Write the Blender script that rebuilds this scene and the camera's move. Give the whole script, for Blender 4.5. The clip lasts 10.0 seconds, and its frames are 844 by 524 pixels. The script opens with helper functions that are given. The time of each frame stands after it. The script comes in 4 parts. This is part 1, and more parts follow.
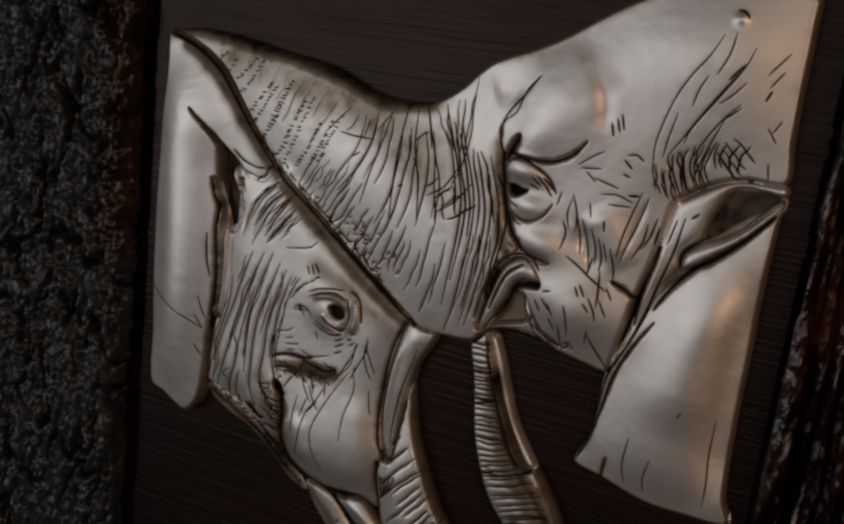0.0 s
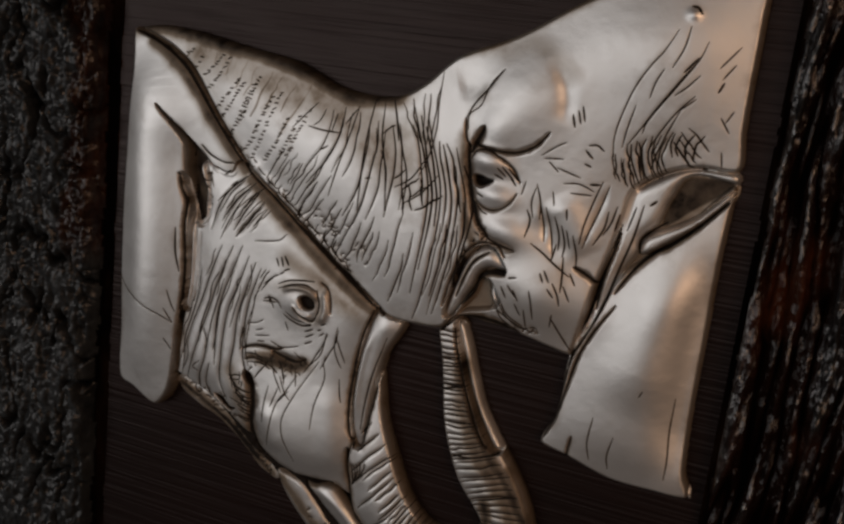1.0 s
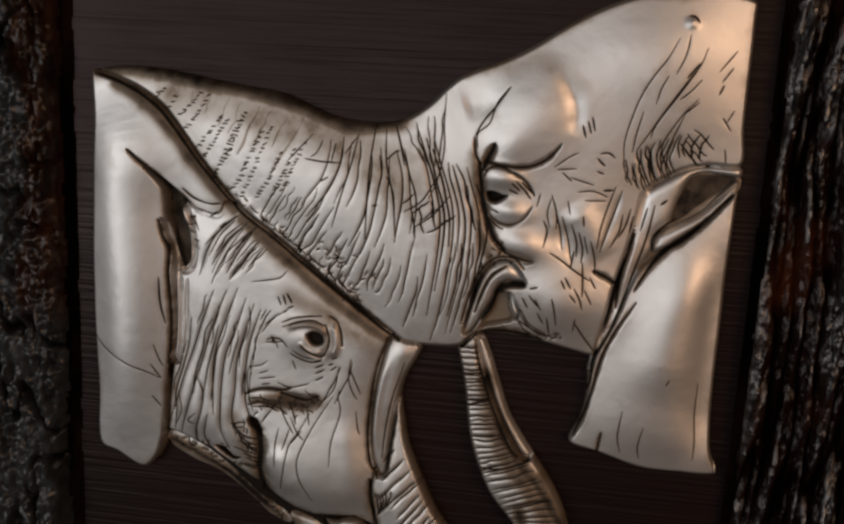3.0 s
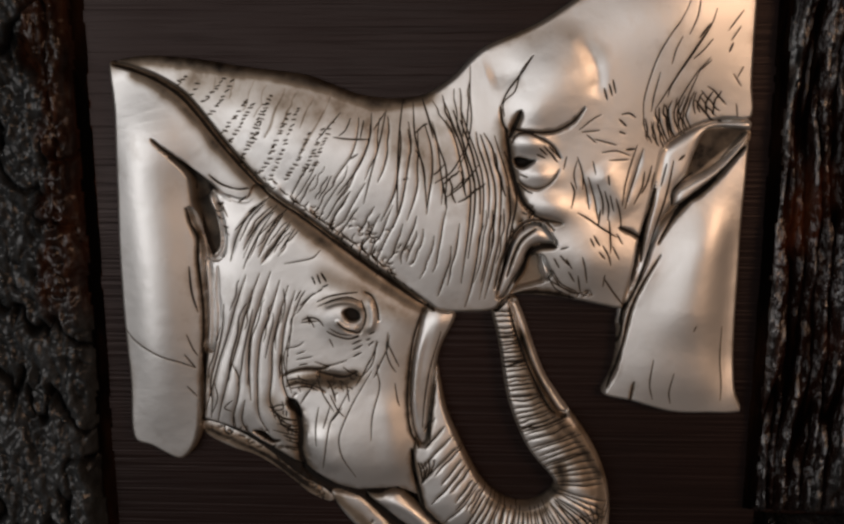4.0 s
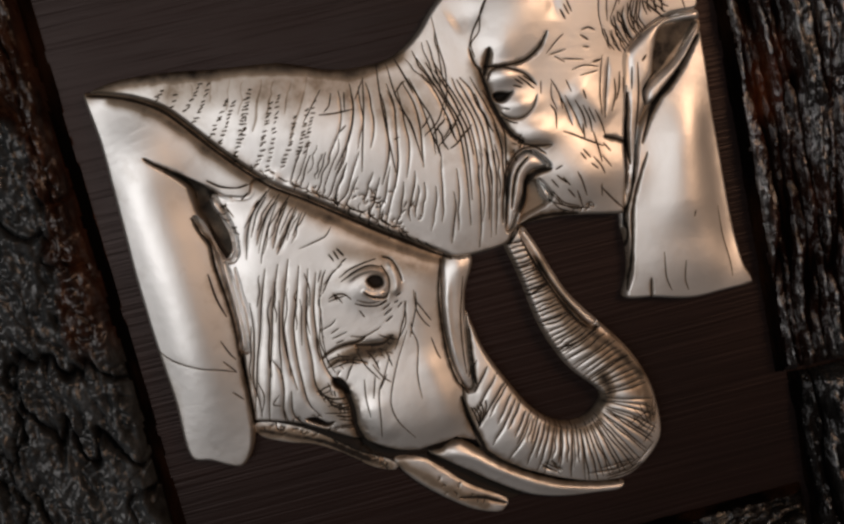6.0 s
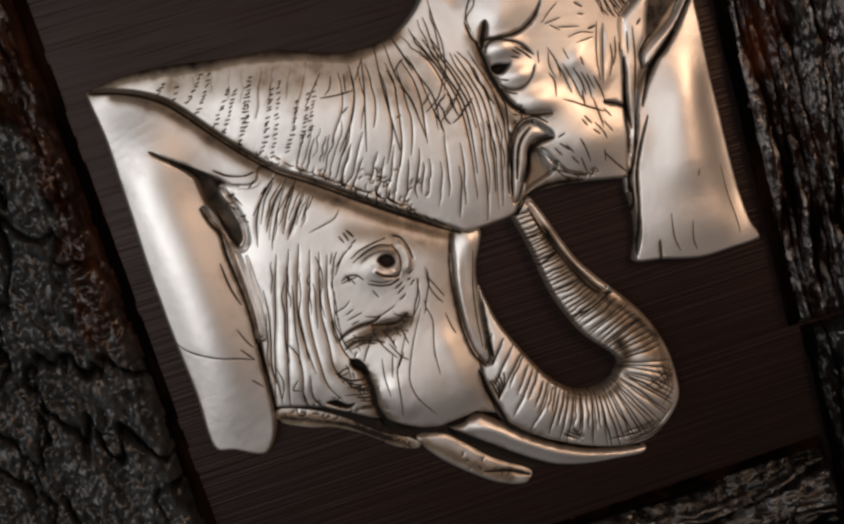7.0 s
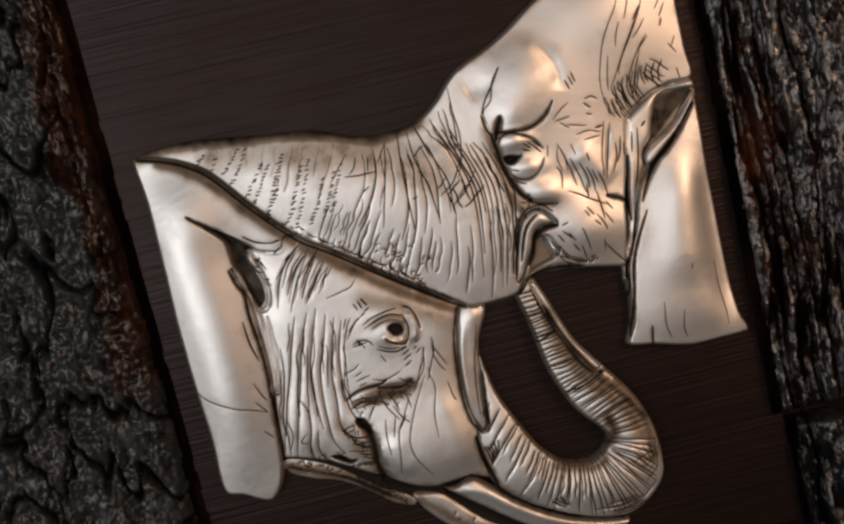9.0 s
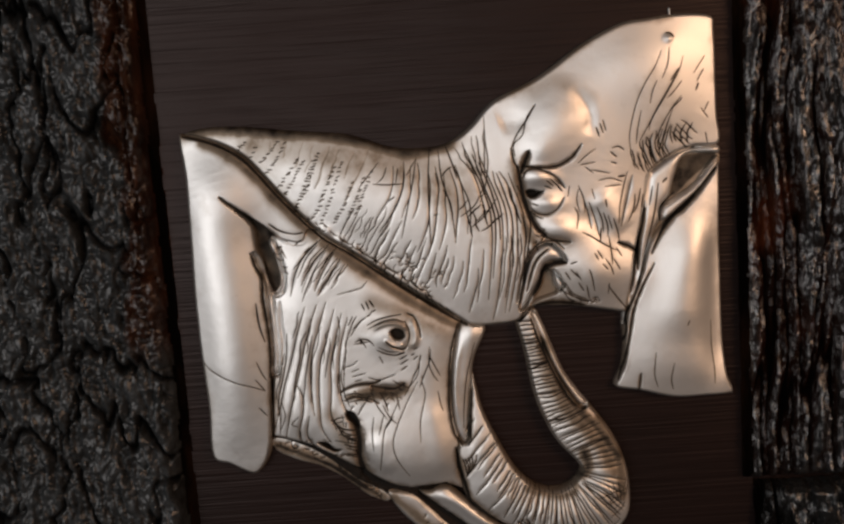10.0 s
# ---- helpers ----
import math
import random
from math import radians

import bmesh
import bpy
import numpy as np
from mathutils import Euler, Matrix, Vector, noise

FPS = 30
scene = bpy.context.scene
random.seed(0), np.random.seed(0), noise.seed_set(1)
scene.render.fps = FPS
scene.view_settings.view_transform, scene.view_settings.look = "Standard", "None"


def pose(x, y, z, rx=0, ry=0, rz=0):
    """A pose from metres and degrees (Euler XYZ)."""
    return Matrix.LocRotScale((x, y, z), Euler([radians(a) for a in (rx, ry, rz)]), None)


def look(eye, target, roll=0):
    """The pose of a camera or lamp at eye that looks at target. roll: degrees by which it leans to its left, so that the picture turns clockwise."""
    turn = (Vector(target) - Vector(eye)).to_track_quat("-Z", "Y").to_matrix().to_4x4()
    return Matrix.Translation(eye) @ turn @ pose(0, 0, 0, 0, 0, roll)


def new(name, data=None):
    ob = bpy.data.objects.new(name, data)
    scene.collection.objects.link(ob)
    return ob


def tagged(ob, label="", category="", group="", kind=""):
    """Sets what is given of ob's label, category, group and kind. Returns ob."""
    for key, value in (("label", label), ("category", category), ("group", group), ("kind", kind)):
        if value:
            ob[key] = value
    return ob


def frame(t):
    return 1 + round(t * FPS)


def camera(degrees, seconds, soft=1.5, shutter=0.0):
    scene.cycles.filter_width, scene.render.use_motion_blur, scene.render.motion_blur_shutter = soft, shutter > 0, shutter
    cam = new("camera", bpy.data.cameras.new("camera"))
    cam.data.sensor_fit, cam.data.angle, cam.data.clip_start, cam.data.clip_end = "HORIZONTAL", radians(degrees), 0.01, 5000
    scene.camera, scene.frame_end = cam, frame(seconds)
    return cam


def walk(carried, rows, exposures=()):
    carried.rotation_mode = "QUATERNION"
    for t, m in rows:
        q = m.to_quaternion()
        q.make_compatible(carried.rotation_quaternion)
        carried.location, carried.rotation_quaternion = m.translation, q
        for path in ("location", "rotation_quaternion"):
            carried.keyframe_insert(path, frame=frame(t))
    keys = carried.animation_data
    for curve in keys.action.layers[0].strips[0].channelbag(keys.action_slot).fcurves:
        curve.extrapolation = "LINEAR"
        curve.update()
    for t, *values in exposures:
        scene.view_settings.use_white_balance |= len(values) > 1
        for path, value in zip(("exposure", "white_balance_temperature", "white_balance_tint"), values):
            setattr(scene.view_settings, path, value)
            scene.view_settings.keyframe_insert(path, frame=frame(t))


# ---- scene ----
# The picture hangs upright on a wall: x to the right, z up, its face towards -y, the origin near the middle of the relief.
cam = camera(47.6, 10.0, soft=2.6)
PATH = [
    (0.0, 0.1310, -0.3929, 0.1378, 76.20, -6.86, 25.61),
    (0.5, 0.1301, -0.4011, 0.1369, 75.80, -6.91, 25.40),
    (1.0, 0.1279, -0.4085, 0.1357, 76.50, -6.68, 22.33),
    (1.5, 0.1074, -0.4158, 0.1399, 76.49, -6.14, 19.15),
    (2.0, 0.0838, -0.4222, 0.1389, 77.41, -5.37, 16.38),
    (3.5, -0.0042, -0.4452, 0.1289, 78.02, -1.56, 4.79),
    (4.0, -0.0338, -0.4562, 0.1197, 78.41, -0.05, 1.84),
    (4.5, -0.0554, -0.4638, 0.1141, 79.19, 1.78, -1.06),
    (5.0, -0.0691, -0.4720, 0.1076, 80.06, 4.05, -3.03),
    (5.5, -0.0831, -0.4743, 0.1002, 80.55, 8.63, -4.27),
    (6.0, -0.0849, -0.4754, 0.0915, 79.26, 13.00, -5.77),
    (7.5, -0.0992, -0.4853, 0.0768, 80.18, 16.96, -6.56),
    (8.0, -0.0937, -0.4938, 0.0866, 81.06, 16.54, -6.23),
    (8.5, -0.0874, -0.5033, 0.0939, 81.58, 15.88, -5.90),
    (9.0, -0.0809, -0.5162, 0.1004, 82.26, 13.23, -4.09),
    (9.5, -0.0759, -0.5279, 0.1086, 82.28, 9.87, -2.32),
    (10.0, -0.0664, -0.5405, 0.1156, 82.05, 3.96, -0.63),
]
walk(cam, [(t, pose(*row)) for t, *row in PATH], [(0.0, -1.08), (1.0, -0.82), (2.0, -0.5), (3.5, -0.42), (4.5, 0.0), (10.0, 0.06)])

# ---- world, unseen lights, exposure ----
world = bpy.data.worlds.new("world")
scene.world = world
world.use_nodes = True
background = world.node_tree.nodes["Background"]
background.inputs["Color"].default_value = (0.55, 0.6, 0.7, 1)
background.inputs["Strength"].default_value = 0.03


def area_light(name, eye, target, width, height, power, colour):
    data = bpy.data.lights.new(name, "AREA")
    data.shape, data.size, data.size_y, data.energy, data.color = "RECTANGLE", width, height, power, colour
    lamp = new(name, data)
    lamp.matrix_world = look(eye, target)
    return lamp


# unseen area lights, placed to suit the highlights on the metal
area_light("left_light", (-1.5, -2.05, 0.15), (-0.05, 0, 0), 1.2, 1.2, 17.5, (1.0, 0.965, 0.95))
area_light("front_light", (-0.4, -2.6, 0.3), (-0.05, 0, 0), 0.9, 0.9, 8, (1.0, 0.96, 0.94))
# an added, unseen warm spot; its narrow cone keeps the warmth to the right
lamp_data = bpy.data.lights.new("warm_spot_light", "SPOT")
lamp_data.energy, lamp_data.color, lamp_data.shadow_soft_size = 60, (1.0, 0.61, 0.38), 0.3
lamp_data.spot_size, lamp_data.spot_blend = math.radians(28), 1.0
new("warm_spot_light", lamp_data).matrix_world = look((0.95, -1.15, 0.45), (0.1, 0, 0.03))


# ---- materials ----
def material(name, rough=0.5, metal=0.0):
    mat = bpy.data.materials.new(name)
    mat.use_nodes = True
    tree = mat.node_tree
    shader = tree.nodes["Principled BSDF"]
    shader.inputs["Roughness"].default_value = rough
    shader.inputs["Metallic"].default_value = metal
    return mat, tree, shader


def node(tree, kind, **settings):
    n = tree.nodes.new(kind)
    for key, value in settings.items():
        if key in n.inputs:
            n.inputs[key].default_value = value
        else:
            setattr(n, key, value)
    return n


def coords(tree, scale):
    place = node(tree, "ShaderNodeNewGeometry")
    mapping = node(tree, "ShaderNodeMapping")
    mapping.inputs["Scale"].default_value = scale
    tree.links.new(place.outputs["Position"], mapping.inputs["Vector"])
    return mapping.outputs["Vector"]


def noise_at(tree, scale, detail=4.0, roughness=0.55, size=1.0, distortion=0.0):
    tex = node(tree, "ShaderNodeTexNoise", Scale=size, Detail=detail, Roughness=roughness, Distortion=distortion)
    tree.links.new(coords(tree, scale), tex.inputs["Vector"])
    return tex.outputs["Fac"]


def ramp(tree, source, *stops):
    r = node(tree, "ShaderNodeValToRGB")
    while len(r.color_ramp.elements) < len(stops):
        r.color_ramp.elements.new(0.5)
    for e, (at, colour) in zip(r.color_ramp.elements, stops):
        e.position, e.color = at, (*colour, 1) if len(colour) == 3 else colour
    tree.links.new(source, r.inputs["Fac"])
    return r.outputs["Color"]


def mix(tree, factor, a, b, how="MIX"):
    m = tree.nodes.new("ShaderNodeMix")
    m.data_type, m.blend_type = "RGBA", how
    for socket, value in ((m.inputs[0], factor), (m.inputs[6], a), (m.inputs[7], b)):
        if isinstance(value, bpy.types.NodeSocket):
            tree.links.new(value, socket)
        elif isinstance(value, tuple):
            socket.default_value = (*value, 1)
        else:
            socket.default_value = value
    return m.outputs[2]


def bump(tree, shader, height, strength, distance):
    b = node(tree, "ShaderNodeBump", Strength=strength, Distance=distance)
    tree.links.new(height, b.inputs["Height"])
    tree.links.new(b.outputs["Normal"], shader.inputs["Normal"])


def pewter_material():
    # Antiqued pewter: satin metal, black patina in the engraving; brown also holds painted shade.
    mat, tree, shader = material("antiqued_pewter", 0.4, 1.0)
    tone = ramp(tree, noise_at(tree, (30, 30, 30), 5), (0.3, (0.73, 0.725, 0.715)), (0.7, (0.79, 0.785, 0.775)))
    patina_shade = ramp(tree, node(tree, "ShaderNodeAttribute", attribute_name="patina_shade").outputs["Fac"], (0.05, (0, 0, 0)), (0.58, (1, 1, 1)))
    thin = ramp(tree, patina_shade, (0.0, (0, 0, 0)), (0.5, (1, 1, 1)))
    thick = ramp(tree, patina_shade, (0.4, (0, 0, 0)), (0.9, (1, 1, 1)))
    brown = mix(tree, thin, tone, (0.29, 0.235, 0.18))
    tree.links.new(mix(tree, thick, brown, (0.014, 0.011, 0.009)), shader.inputs["Base Color"])
    rough = ramp(tree, noise_at(tree, (90, 90, 90), 4), (0.3, (0.45,) * 3), (0.7, (0.49,) * 3))
    tree.links.new(mix(tree, patina_shade, rough, (0.6, 0.6, 0.6)), shader.inputs["Roughness"])
    dull = ramp(tree, patina_shade, (0.3, (0.88,) * 3), (0.9, (0, 0, 0)))
    tree.links.new(dull, shader.inputs["Metallic"])
    tree.links.new(ramp(tree, patina_shade, (0.0, (0.5,) * 3), (0.7, (0.08,) * 3)), shader.inputs["Specular IOR Level"])
    bump(tree, shader, noise_at(tree, (260, 260, 260), 4), 0.1, 0.001)
    return mat


def board_material():
    # Dark stained, wire-brushed panel; the raised grain runs across it.
    mat, tree, shader = material("dark_stained_wood", 0.4)
    grain = noise_at(tree, (11, 40, 560), 2, 0.45, distortion=0.35)
    hair = noise_at(tree, (14, 60, 1500), 3, 0.6)
    broad = noise_at(tree, (5, 5, 12), 4)
    colour = ramp(tree, grain, (0.35, (0.0085, 0.0053, 0.0048)), (0.65, (0.0112, 0.0069, 0.0063)))
    colour = mix(tree, ramp(tree, broad, (0.42, (0, 0, 0)), (0.72, (0.7,) * 3)), colour, (0.013, 0.0055, 0.0042))
    tree.links.new(mix(tree, 0.5, colour, ramp(tree, hair, (0.3, (0.75,) * 3), (0.7, (1.1,) * 3)), "MULTIPLY"), shader.inputs["Base Color"])
    tree.links.new(ramp(tree, broad, (0.3, (0.34,) * 3), (0.7, (0.46,) * 3)), shader.inputs["Roughness"])
    shader.inputs["Specular IOR Level"].default_value = 0.25
    shader.inputs["Specular Tint"].default_value = (1.0, 0.8, 0.76, 1)
    bump(tree, shader, mix(tree, 0.12, grain, hair), 0.4, 0.0012)
    return mat


def bark_material(name, crack, flank, top, flake, rusty, rough, wet, fleck=190, relief_depth=0.0042):
    mat, tree, shader = material(name, 0.35)
    blotch = noise_at(tree, (24, 24, 10), 5, 0.6)
    fine = noise_at(tree, (fleck, fleck, 0.42 * fleck), 5, 0.62)
    grain = noise_at(tree, (90, 90, 36), 4, 0.6)
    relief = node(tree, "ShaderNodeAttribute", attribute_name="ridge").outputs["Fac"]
    # colour by relief height: near black in the grooves, lighter on the ridges
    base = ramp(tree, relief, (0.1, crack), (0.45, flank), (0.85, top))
    base = mix(tree, ramp(tree, blotch, (rusty, (0, 0, 0)), (rusty + 0.12, (1, 1, 1))), base, flake)
    rust = node(tree, "ShaderNodeAttribute", attribute_name="rust").outputs["Fac"]
    base = mix(tree, rust, base, ramp(tree, noise_at(tree, (110, 110, 26), 4), (0.35, (0.012, 0.006, 0.004)), (0.7, (0.055, 0.019, 0.008))))
    base = mix(tree, 0.8, base, ramp(tree, grain, (0.3, (0.45,) * 3), (0.7, (1.15,) * 3)), "MULTIPLY")
    # the cut inner edge: its shadow put in as near black, with brown underbark streaks
    streak = ramp(tree, noise_at(tree, (60, 60, 14), 4), (0.45, (0.002, 0.0015, 0.0013)), (0.7, (0.014, 0.006, 0.003)))
    cut = node(tree, "ShaderNodeMath", operation="LESS_THAN")
    tree.links.new(relief, cut.inputs[0])
    cut.inputs[1].default_value = -0.01
    tree.links.new(mix(tree, cut.outputs[0], base, streak), shader.inputs["Base Color"])
    tree.links.new(ramp(tree, fine, (0.38, (0.45,) * 3), (0.5, (rough,) * 3)), shader.inputs["Roughness"])
    shader.inputs["IOR"].default_value = 1.65
    gloss = mix(tree, 1.0, ramp(tree, relief, (0.22, (0, 0, 0)), (0.6, (1, 1, 1))), ramp(tree, fine, (0.38, (0.03,) * 3), (0.52, (wet,) * 3)), "MULTIPLY")
    tree.links.new(gloss, shader.inputs["Specular IOR Level"])
    bump(tree, shader, mix(tree, 0.5, fine, grain), 1.0, relief_depth)
    return mat


def plaster_material():
    mat, tree, shader = material("matt_grey_paint", 0.9)
    tree.links.new(ramp(tree, noise_at(tree, (3, 3, 3), 5), (0.3, (0.1, 0.095, 0.09)), (0.7, (0.13, 0.125, 0.12))), shader.inputs["Base Color"])
    bump(tree, shader, noise_at(tree, (120, 120, 120), 3), 0.2, 0.002)
    return mat


PEWTER, BOARD = pewter_material(), board_material()
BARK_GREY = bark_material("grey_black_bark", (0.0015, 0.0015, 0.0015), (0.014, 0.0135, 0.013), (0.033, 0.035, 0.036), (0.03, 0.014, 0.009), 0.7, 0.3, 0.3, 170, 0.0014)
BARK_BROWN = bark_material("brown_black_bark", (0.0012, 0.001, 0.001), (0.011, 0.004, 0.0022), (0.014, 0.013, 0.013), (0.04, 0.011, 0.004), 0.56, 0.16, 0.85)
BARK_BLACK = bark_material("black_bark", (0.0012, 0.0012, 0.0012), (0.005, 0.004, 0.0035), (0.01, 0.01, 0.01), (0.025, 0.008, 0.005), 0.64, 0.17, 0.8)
PLASTER = plaster_material()


# ---- building helpers ----
def part(name, mesh, mat, parent=None, label=""):
    ob = new(name, mesh)
    mesh.materials.append(mat)
    ob.parent = parent
    return tagged(ob, label)


def box_mesh(name, low, high, bevel=0.0):
    bm = bmesh.new()
    bmesh.ops.create_cube(bm, size=1)
    for v in bm.verts:
        v.co = Vector([(a + b) / 2 + c * (b - a) for a, b, c in zip(low, high, v.co)])
    if bevel:
        bmesh.ops.bevel(bm, geom=bm.edges[:], offset=bevel, segments=2, profile=0.5, affect="EDGES")
    mesh = bpy.data.meshes.new(name)
    bm.to_mesh(mesh)
    bm.free()
    return mesh


def lattice_noise(u, v, seed):
    """Smooth random values from 0 to 1 over the arrays u and v."""
    table = np.random.RandomState(seed).rand(256, 256)
    iu, iv = np.floor(u).astype(int), np.floor(v).astype(int)
    fu, fv = u - iu, v - iv
    fu, fv = fu * fu * (3 - 2 * fu), fv * fv * (3 - 2 * fv)
    a, b = table[iu % 256, iv % 256], table[(iu + 1) % 256, iv % 256]
    c, d = table[iu % 256, (iv + 1) % 256], table[(iu + 1) % 256, (iv + 1) % 256]
    return (a * (1 - fu) + b * fu) * (1 - fv) + (c * (1 - fu) + d * fu) * fv


def fractal(u, v, seed, octaves=4, gain=0.5):
    total, weight, size = 0, 0, 1.0
    for k in range(octaves):
        total = total + size * lattice_noise(u * 2 ** k, v * 2 ** k, seed + k)
        weight, size = weight + size, size * gain
    return total / weight


def grid_mesh(name, x, y, z, keep=None, values=None, value_name=""):
    """A smooth sheet over a grid of points; keep marks the points that it holds."""
    rows, columns = x.shape
    keep = np.ones(x.shape, bool) if keep is None else keep
    number = np.full(x.shape, -1)
    number[keep] = np.arange(keep.sum())
    quads = np.stack([number[:-1, :-1], number[:-1, 1:], number[1:, 1:], number[1:, :-1]], -1).reshape(-1, 4)
    quads = quads[(quads >= 0).all(1)]
    mesh = bpy.data.meshes.new(name)
    points = np.stack([x[keep], y[keep], z[keep]], -1)
    mesh.vertices.add(len(points))
    mesh.vertices.foreach_set("co", points.ravel())
    mesh.loops.add(quads.size)
    mesh.loops.foreach_set("vertex_index", quads.ravel())
    mesh.polygons.add(len(quads))
    mesh.polygons.foreach_set("loop_start", np.arange(0, quads.size, 4))
    mesh.polygons.foreach_set("loop_total", np.full(len(quads), 4))
    mesh.polygons.foreach_set("use_smooth", np.ones(len(quads), bool))
    if values is not None:
        mesh.attributes.new(value_name, "FLOAT", "POINT").data.foreach_set("value", values[keep].astype(np.float32))
    mesh.update()
    mesh.validate()
    return mesh


# ---- an unseen room, added for dark reflections and little bounce ----
def room():
    for name, low, high in (
            ("wall_north", (-2.5, 0.045, -1.45), (2.5, 0.2, 1.3)), ("wall_south", (-2.5, -3.2, -1.45), (2.5, -3.05, 1.3)),
            ("wall_west", (-2.65, -3.2, -1.45), (-2.5, 0.2, 1.3)), ("wall_east", (2.5, -3.2, -1.45), (2.65, 0.2, 1.3)),
            ("floor", (-2.65, -3.2, -1.55), (2.65, 0.2, -1.45)), ("ceiling", (-2.65, -3.2, 1.3), (2.65, 0.2, 1.4))):
        tagged(part(name, box_mesh(name, low, high), PLASTER), "unseen plain dark grey painted " + name.split("_")[0], name.split("_")[0], kind="structure")


room()

# ---- the bark-framed panel ----
FACE = 0.006  # the panel's face
LEFT, RIGHT, BOTTOM, TOP = -0.2085, 0.1185, -0.1675, 0.235


def board(parent):
    return part("backing_board", box_mesh("backing_board", (LEFT - 0.07, FACE, BOTTOM - 0.05), (RIGHT + 0.07, FACE + 0.018, TOP + 0.05), 0.001), BOARD, parent, "dark brown stained wooden panel with fine grain")


def grooves(u, v, seed, sharp):
    """Winding narrow grooves: 0 in their bottoms, 1 between them."""
    return np.minimum(np.abs(2 * fractal(u, v, seed, 3, 0.45) - 1) * sharp, 1) ** 0.6


def bark_strip(parent, mat, seed, long, wide, m, furrowed, bevel, rim, label="", bare=None):
    """A slab of bark with its face to -y: its length along its own z from 0, its width along x from 0, the cut inner edge, which slopes
    over bevel metres up to rim."""
    step = 0.0008
    a, s = np.meshgrid(np.arange(0, int(wide / step) + 1) * step, np.arange(0, int(long / step) + 1) * step)
    am, sm = a * 1000, s * 1000
    bend = fractal(am / (60 if furrowed else 26), sm / (90 if furrowed else 60), seed, 3) - 0.5
    if furrowed:
        main = grooves(am / 12 + 2 * bend, sm / 170, seed + 10, 2.6)
        minor = grooves(am / 5 + 3 * bend, sm / 60, seed + 20, 2.6)
        fibre = fractal(am / 1.9 + 3 * bend, sm / 13, seed + 30, 3, 0.6)
        ridge = main * (0.3 + 0.4 * minor + 0.45 * fibre)
        h = 0.003 + 0.013 * ridge + 0.003 * (fibre - 0.5)
    else:
        main = grooves(am / 17 + 2.5 * bend, sm / 38 + 2 * bend, seed + 10, 8)
        minor = grooves(am / 7 + 2 * bend, sm / 17 + bend, seed + 20, 5)
        fibre = fractal(am / 2.6, sm / 8, seed + 30, 3, 0.6)
        ridge = main * (0.3 + 0.35 * minor + 0.5 * fibre)
        h = 0.004 + 0.009 * ridge
    h = h + 0.004 * fractal(am / 40, sm / 40, seed + 40, 2) + (0.0022 if furrowed else 0.0036) * (fractal(am / 2.6, sm / (6 if furrowed else 4.2), seed + 50, 2) - 0.5)
    ragged = 0.0016 * (2 * fractal(sm / 16, am * 0, seed + 60, 4) - 1)
    inner = a - ragged
    rise = np.clip(inner / bevel, 0, 1)
    ends = np.clip(np.minimum(np.minimum(s, long - s), wide - a) / 0.006, 0, 1) ** 0.5
    shoulder = np.clip((inner - bevel) / 0.006, 0, 1) ** 0.6
    h = (rim * rise * (1 - shoulder) + np.maximum(h, 0.8 * rim) * shoulder) * ends
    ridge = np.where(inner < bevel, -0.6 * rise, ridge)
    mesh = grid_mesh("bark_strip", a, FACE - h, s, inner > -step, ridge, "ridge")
    if bare:
        # the outer bark has flaked off here and shows the brown underbark
        low, high, reach = bare
        edge_in = reach * (0.5 + fractal(sm / 30, am / 30, seed + 70, 3))
        worn = np.clip((edge_in - a) / 0.004, 0, 1) * np.clip((s - low) / 0.02, 0, 1) * np.clip((high - s) / 0.02, 0, 1)
        mesh.attributes.new("rust", "FLOAT", "POINT").data.foreach_set("value", worn[inner > -step].astype(np.float32))
    mesh.transform(m)
    if m.determinant() < 0:
        mesh.flip_normals()
    return part("bark_strip", mesh, mat, parent, label)


def bark_frame():
    frame_ob = tagged(new("picture_frame"), "dark wooden panel framed with rough natural bark, hung on the wall", "picture frame")
    board(frame_ob)
    mirror = Matrix.Diagonal((-1, 1, 1, 1))
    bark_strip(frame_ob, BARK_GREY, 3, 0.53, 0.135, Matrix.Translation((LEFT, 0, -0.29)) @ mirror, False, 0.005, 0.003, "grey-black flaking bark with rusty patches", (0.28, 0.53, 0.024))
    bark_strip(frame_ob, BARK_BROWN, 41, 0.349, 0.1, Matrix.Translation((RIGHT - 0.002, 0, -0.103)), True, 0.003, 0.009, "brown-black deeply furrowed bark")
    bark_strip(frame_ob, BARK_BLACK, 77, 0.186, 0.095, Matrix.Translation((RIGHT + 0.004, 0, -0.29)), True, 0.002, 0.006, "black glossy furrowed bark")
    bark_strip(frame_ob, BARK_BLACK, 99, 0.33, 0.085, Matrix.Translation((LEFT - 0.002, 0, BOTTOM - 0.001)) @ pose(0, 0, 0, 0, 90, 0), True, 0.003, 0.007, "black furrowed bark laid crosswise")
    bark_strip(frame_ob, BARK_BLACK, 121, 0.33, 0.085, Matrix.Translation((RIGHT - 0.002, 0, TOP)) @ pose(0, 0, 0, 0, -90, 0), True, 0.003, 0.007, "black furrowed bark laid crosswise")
    return frame_ob


bark_frame()

# ---- the pewter relief ----
STEP = 0.3  # millimetres between the points of the worked sheet
U, V = np.meshgrid(np.arange(-202, 116, STEP), np.arange(-150, 175, STEP))
HEIGHT, PATINA_SHADE, SHEET = np.zeros(U.shape), np.zeros(U.shape), np.zeros(U.shape, bool)


